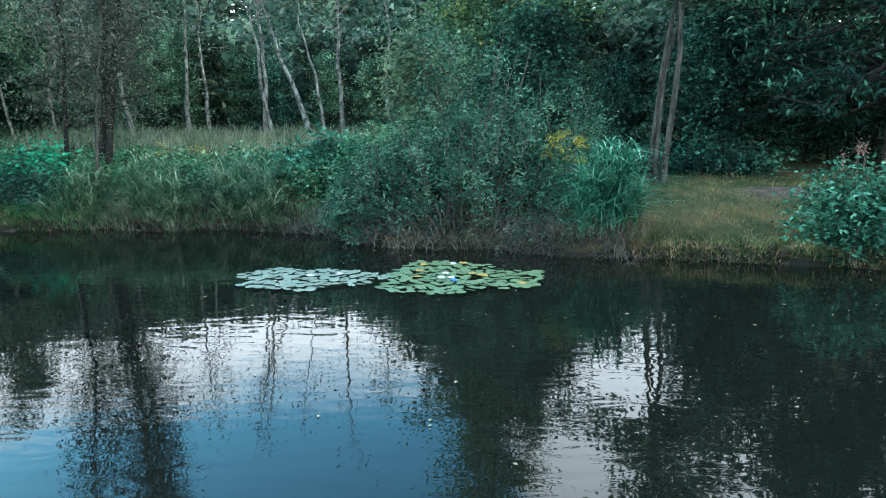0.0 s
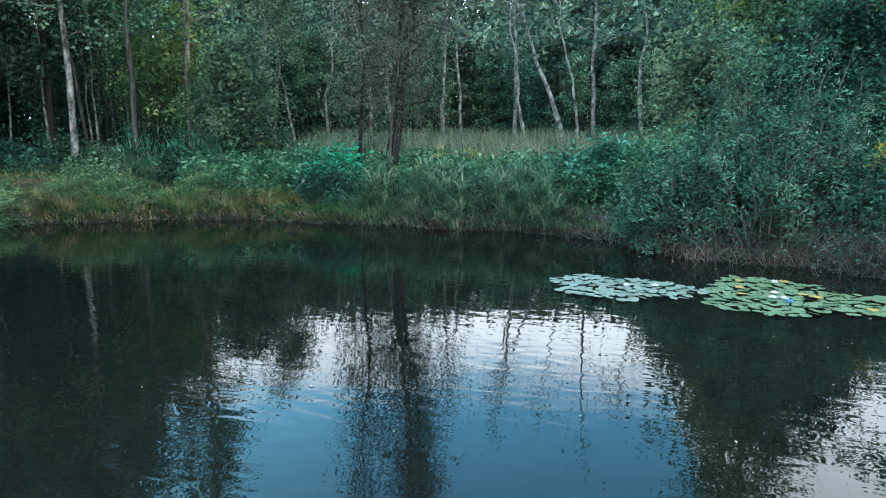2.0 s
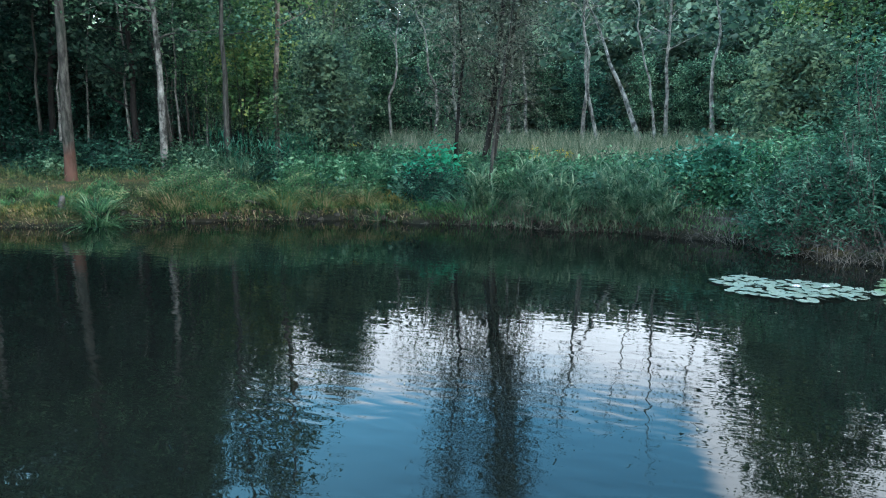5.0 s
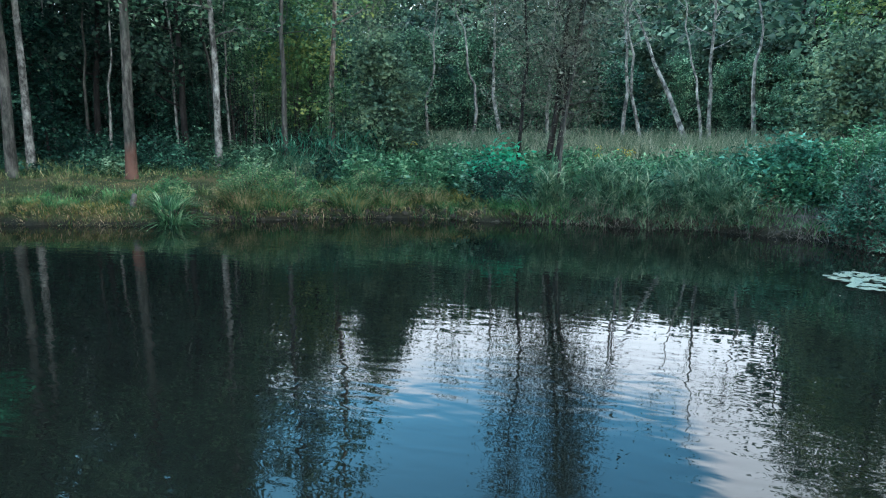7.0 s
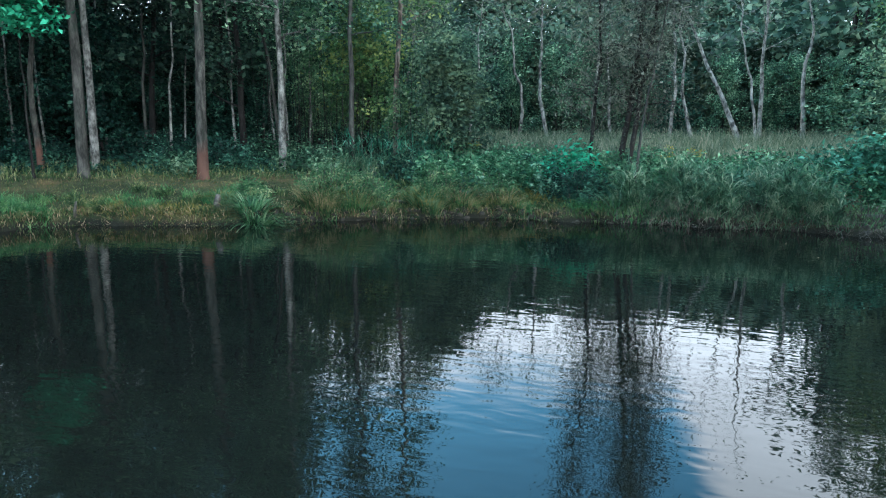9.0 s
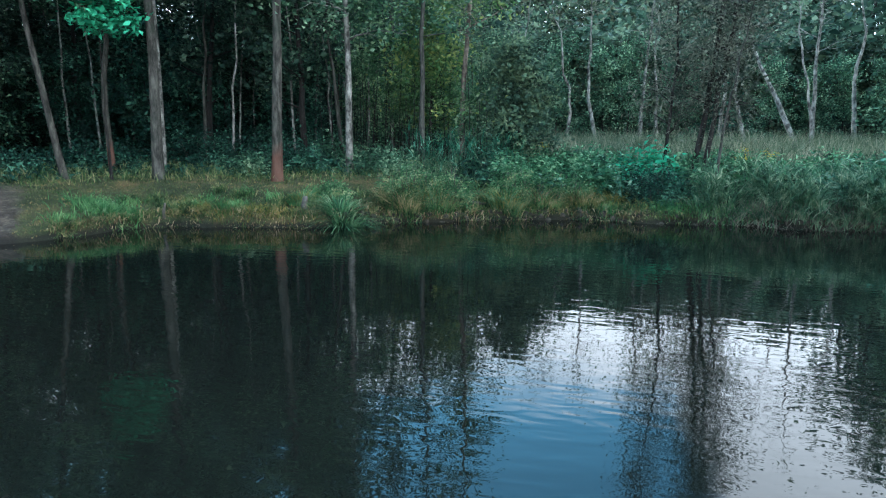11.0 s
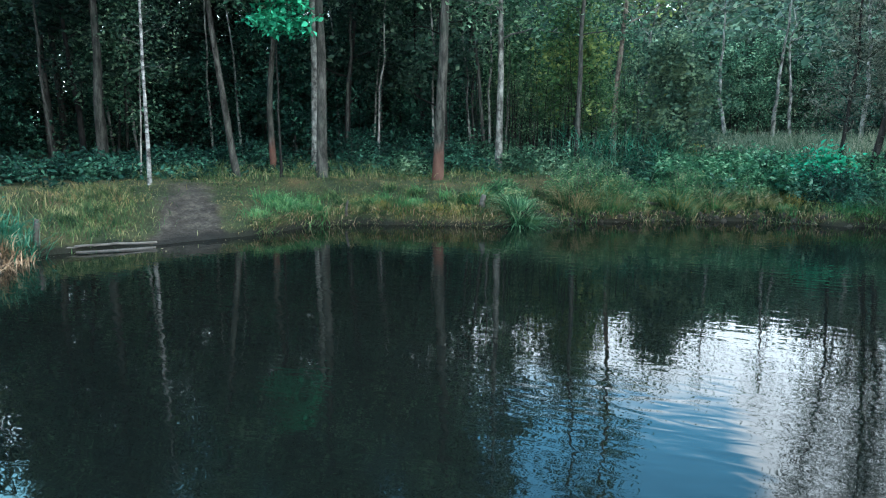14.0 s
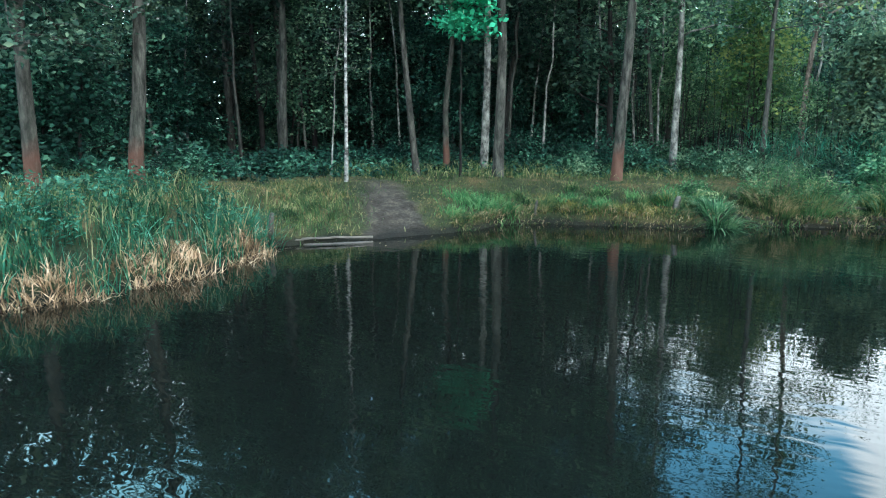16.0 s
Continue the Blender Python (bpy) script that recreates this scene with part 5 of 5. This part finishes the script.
plank("plank", "short weathered plank lying in bank grass", -2.6, 14.35, float(height(-2.6, 14.35)) + 0.05, 0.75, 0.2, 0.05, -8, 0, WOOD_OLD, 1)
plank("log", "pale barkless log lying on the bank", -13.65, 13.55, float(height(-13.65, 13.55)) + 0.1, 0.75, 0.1, 0.07, 10, 4, WOOD_OLD, 2, "log")
plank("board", "long grey board edging the landing place", -22.15, 5.2, 0.09, 1.35, 0.055, 0.035, 47, 1, WOOD_OLD, 3, "board")
plank("board", "short pale board end beside the cattails", -22.72, 4.5, 0.07, 0.55, 0.05, 0.03, 62, -2, WOOD_OLD, 5, "board")
# dark strip added in place of the shadow beneath the long board
plank("board", "dark strip half under water for the landing board's shadow", -22.03, 5.08, 0.0, 1.3, 0.06, 0.04, 46, 0, WOOD_WET, 4, "board")

weed_bed("bank_weeds", "green leafy weeds among the cattails", scatter(rg, 290, -28, -22, -6, 4.4, 0.5, 3.5, keep=lambda x, y, r: np.sin(2.3 * x + 1.3 * y) + np.sin(3.1 * y - 2.1 * x) > 0), (0.3, 0.68), LEAF_DOGWOOD, 0.1, 253)


# ---------------------------------------------------------------- small growth and litter
def goldenrod(x, y, seed, tall=1.0, plumes=9):
    """A stand of goldenrod: leafy stems with a yellow plume each."""
    rng = np.random.default_rng(seed)
    ob = new("goldenrod")
    z0 = float(height(x, y))
    ob.location = (x, y, z0)
    for i in range(plumes):
        bx, by = rng.normal(0, 0.16, 2)
        h = tall * rng.uniform(0.75, 1.1)
        tip = np.array([bx + rng.normal(0, 0.08), by + rng.normal(0, 0.08), h])
        g = float(height(x + bx, y + by)) - z0
        stem = tube([(bx, by, g - 0.03), (bx * 0.6 + tip[0] * 0.4, by * 0.6 + tip[1] * 0.4, h * 0.5), tip], [0.006, 0.005, 0.003], 4)
        t = rng.uniform(0.15, 0.85, 22)
        P = np.array([bx, by, 0]) + np.stack([(tip[0] - bx) * t, (tip[1] - by) * t, h * t], 1)
        part("stem", join([stem, leaves(P, 0.1, rng, 0.6, 0.22)]), LEAF_WEED, ob)
        F = tip + rng.normal(0, 1, (40, 3)) * [0.06, 0.06, 0.04]
        tagged(part("plume", leaves(F, 0.03, rng, 0.6, 0.7), LEAF_GOLD, ob), kind="stuff")
    return tagged(ob, "yellow goldenrod flowering on the bank", "flowers", "goldenrod on the bank")


for i, (x, y, tall) in enumerate([(2.55, 12.5, 1.3), (2.2, 12.9, 1.35), (-7.1, 17.0, 0.85), (-6.4, 17.4, 0.8), (-1.3, 16.9, 0.95), (-12.6, 17.4, 0.9)]):
    goldenrod(x, y, 400 + i, tall, 9 if i < 2 else 4)

PINK = plain_material("dull_pink_flowers", (0.12, 0.07, 0.05), (0.26, 0.17, 0.13), 30)


def flower_spikes(x, y, count, seed):
    rng = np.random.default_rng(seed)
    ob = new("flower_spikes")
    z0 = float(height(x, y))
    ob.location = (x, y, z0)
    for i in range(count):
        bx, by = rng.normal(0, 0.3), rng.normal(0, 0.2)
        h = rng.uniform(1.25, 1.55)
        g = float(height(x + bx, y + by)) - z0
        part("stem", tube([(bx, by, g - 0.03), (bx * 1.1, by * 1.1, h)], [0.006, 0.004], 4), TWIG, ob)
        F = np.array([bx * 1.1, by * 1.1, h]) + rng.normal(0, 1, (40, 3)) * [0.025, 0.025, 0.07]
        tagged(part("spike", leaves(F, 0.035, rng, 0.2, 0.7), PINK, ob), kind="stuff")
    return tagged(ob, "faded pinkish flower spikes above a waterside bush", "flowers")


flower_spikes(6.7, 10.85, 6, 420)


def bent_twig(x, y, reach, az, seed, label="bare grey twig bent down into the water", mat=TWIG):
    rng = np.random.default_rng(seed)
    z0 = float(height(x, y))
    s = np.linspace(0, 1, 8)
    hz = rng.uniform(0.06, 0.35)
    P = np.stack([reach * s * math.cos(az) + np.cumsum(rng.normal(0, 0.02, 8)), reach * s * math.sin(az) + np.cumsum(rng.normal(0, 0.02, 8)), -0.04 + hz * 4 * s * (1 - s) * (1 - 0.3 * s) - (z0 + 0.03) * s], 1)
    pieces = [tube(P, np.linspace(0.007, 0.003, 8), 5)]
    for k in range(4):
        i = int(rng.integers(2, 7))
        d = rng.normal(0, 1, 3) * [0.25, 0.2, 0.12]
        pieces.append(tube([P[i], P[i] + d * 0.6, P[i] + d + [0, 0, -0.05]], [0.004, 0.003, 0.0015], 4))
    ob = new("fallen_branch", build_mesh("fallen_branch", *join(pieces), mat=mat))
    ob.location = (x, y, z0)
    return tagged(ob, label, "branch", "branches at the waterline")


rb = np.random.default_rng(44)
for i in range(40):
    x = rb.uniform(-5.5, 3.4) if i % 2 else rb.uniform(-1.6, 3.4)
    y = float(np.interp(x, SHORE[21:33, 0], SHORE[21:33, 1])) + rb.uniform(0.0, 0.3)
    bent_twig(x, y, rb.uniform(0.4, 1.0), -math.pi / 2 + rb.normal(0, 0.8), 500 + i)
for i in range(10):
    x = rb.uniform(-15, -9)
    y = float(np.interp(x, SHORE[16:22, 0], SHORE[16:22, 1])) + rb.uniform(0.05, 0.2)
    bent_twig(x, y, rb.uniform(0.2, 0.5), rb.uniform(-2.6, -0.4), 560 + i, "small dead twig lying at the waterline")


def stump(x, y, tall, r, seed):
    rng = np.random.default_rng(seed)
    P = [(0, 0, -0.15), (0.01, 0, 0.1), (0.03, 0.01, tall * 0.7), (0.05, 0.01, tall)]
    ob = new("tree_stump", build_mesh("tree_stump", *tube(P, [r * 1.4, r * 1.1, r, r * 0.7], 8), mat=WOOD_WET))
    ob.location = (x, y, float(height(x, y)))
    return tagged(ob, "short dark rotten stump on the bank edge", "stump")


stump(-17.1, 11.0, 0.3, 0.07, 1)
stump(-22.95, 4.25, 0.4, 0.05, 2)
stump(-20.0, 9.75, 0.3, 0.03, 3)


def brink_clods():
    """Lumps of dark turf and root broken along the brink, too many to count."""
    rng = np.random.default_rng(91)
    n = 700
    x, y = rng.uniform(-16.5, 8, 14000), rng.uniform(8, 15, 14000)
    d = inland(x, y)
    k = np.flatnonzero((d > -0.12) & (d < 0.3))[:n]
    out = []
    for i in k:
        r = rng.uniform(0.02, 0.07)
        a = np.linspace(0, 2 * np.pi, 7)[:-1] + rng.uniform(0, 6)
        ring = [np.stack([x[i] + r * f * np.cos(a) * rng.uniform(0.8, 1.3, 6), y[i] + r * f * np.sin(a) * rng.uniform(0.8, 1.3, 6), np.full(6, float(height(x[i], y[i])) + z * r)], 1) for f, z in ((1.0, -0.6), (1.15, 0.1), (0.6, 0.7))]
        V = np.concatenate(ring + [[(x[i], y[i], float(height(x[i], y[i])) + 0.85 * r)]])
        q = [(b + j, b + (j + 1) % 6, b + 6 + (j + 1) % 6, b + 6 + j) for b in (0, 6) for j in range(6)]
        t = [(12 + j, 12 + (j + 1) % 6, 18) for j in range(6)]
        out.append((V, np.array(q), np.array(t)))
    tagged(part("bank_clods", join(out), CLOD), "dark lumps of turf and root broken along the brink", "soil", kind="stuff")


CLOD = plain_material("dark_clods", (0.012, 0.011, 0.008), (0.055, 0.046, 0.03), 22, bump=0.03)
brink_clods()


def floating_litter():
    """Fallen leaves and specks adrift, too many and too small to tell apart."""
    rng = np.random.default_rng(77)
    n = 620
    x, y = rng.uniform(-6, 12, n), rng.uniform(3.5, 12.5, n)
    k = (rng.uniform(size=n) < np.clip((x + 6) / 12, 0.12, 1)) & (inland(x, y) < -0.1)
    x2, y2 = rng.uniform(-22, 4, 900), rng.uniform(3, 14.5, 900)
    d2 = inland(x2, y2)
    k2 = (d2 < -0.05) & (d2 > -0.9) & (rng.uniform(size=900) < 0.8)
    P = np.concatenate([np.stack([x[k], y[k]], 1), np.stack([x2[k2], y2[k2]], 1)])
    m = len(P)
    s = rng.uniform(0.008, 0.026, m)[:, None]
    a = rng.uniform(0, 6.28, m)
    u, v = np.stack([np.cos(a), np.sin(a)], 1) * s, np.stack([-np.sin(a), np.cos(a)], 1) * s * 0.45
    V = np.concatenate([np.stack([P - u, P + v, P + u, P - v], 1), np.full((m, 4, 1), 0.006)], 2)
    V[:, 1, 2] += 0.006
    b = np.arange(m)[:, None] * 4
    tagged(part("floating_litter", (V.reshape(-1, 3), None, np.concatenate([b + [0, 2, 1], b + [0, 3, 2]])), LITTER), "scattered fallen leaves and specks adrift on the water", "leaves", kind="stuff")


LITTER = leaf_material("floating_leaves", [(0.0, (0.08, 0.085, 0.06)), (0.5, (0.2, 0.19, 0.13)), (1, (0.4, 0.33, 0.2))], glow=0.1)
floating_litter()

# small blue piece added to give a blue spot on the pads
BLUE = plain_material("plain_blue", (0.03, 0.13, 0.28), (0.06, 0.2, 0.38), 20, rough=0.5)
scrap = plank("blue_bit", "small blue bit lying on lily pads", 0.15, 9.15, 0.06, 0.08, 0.06, 0.04, 30, 12, BLUE, 9, "litter")
for i, (x, y, r) in enumerate([(-0.3, 10.35, 25), (0.32, 10.5, 80), (-0.35, 9.9, 10), (1.1, 9.1, 140)]):
    q = tagged(new("lily_pad", PADS_YELLOW[0]), "curled yellowing lily pad at the patch edge", "lily pad", "yellowing lily pads")
    q.matrix_basis = pose(x, y, 0.03, 0, 0, r) @ Matrix.Diagonal((0.07, 0.07, 0.12, 1))
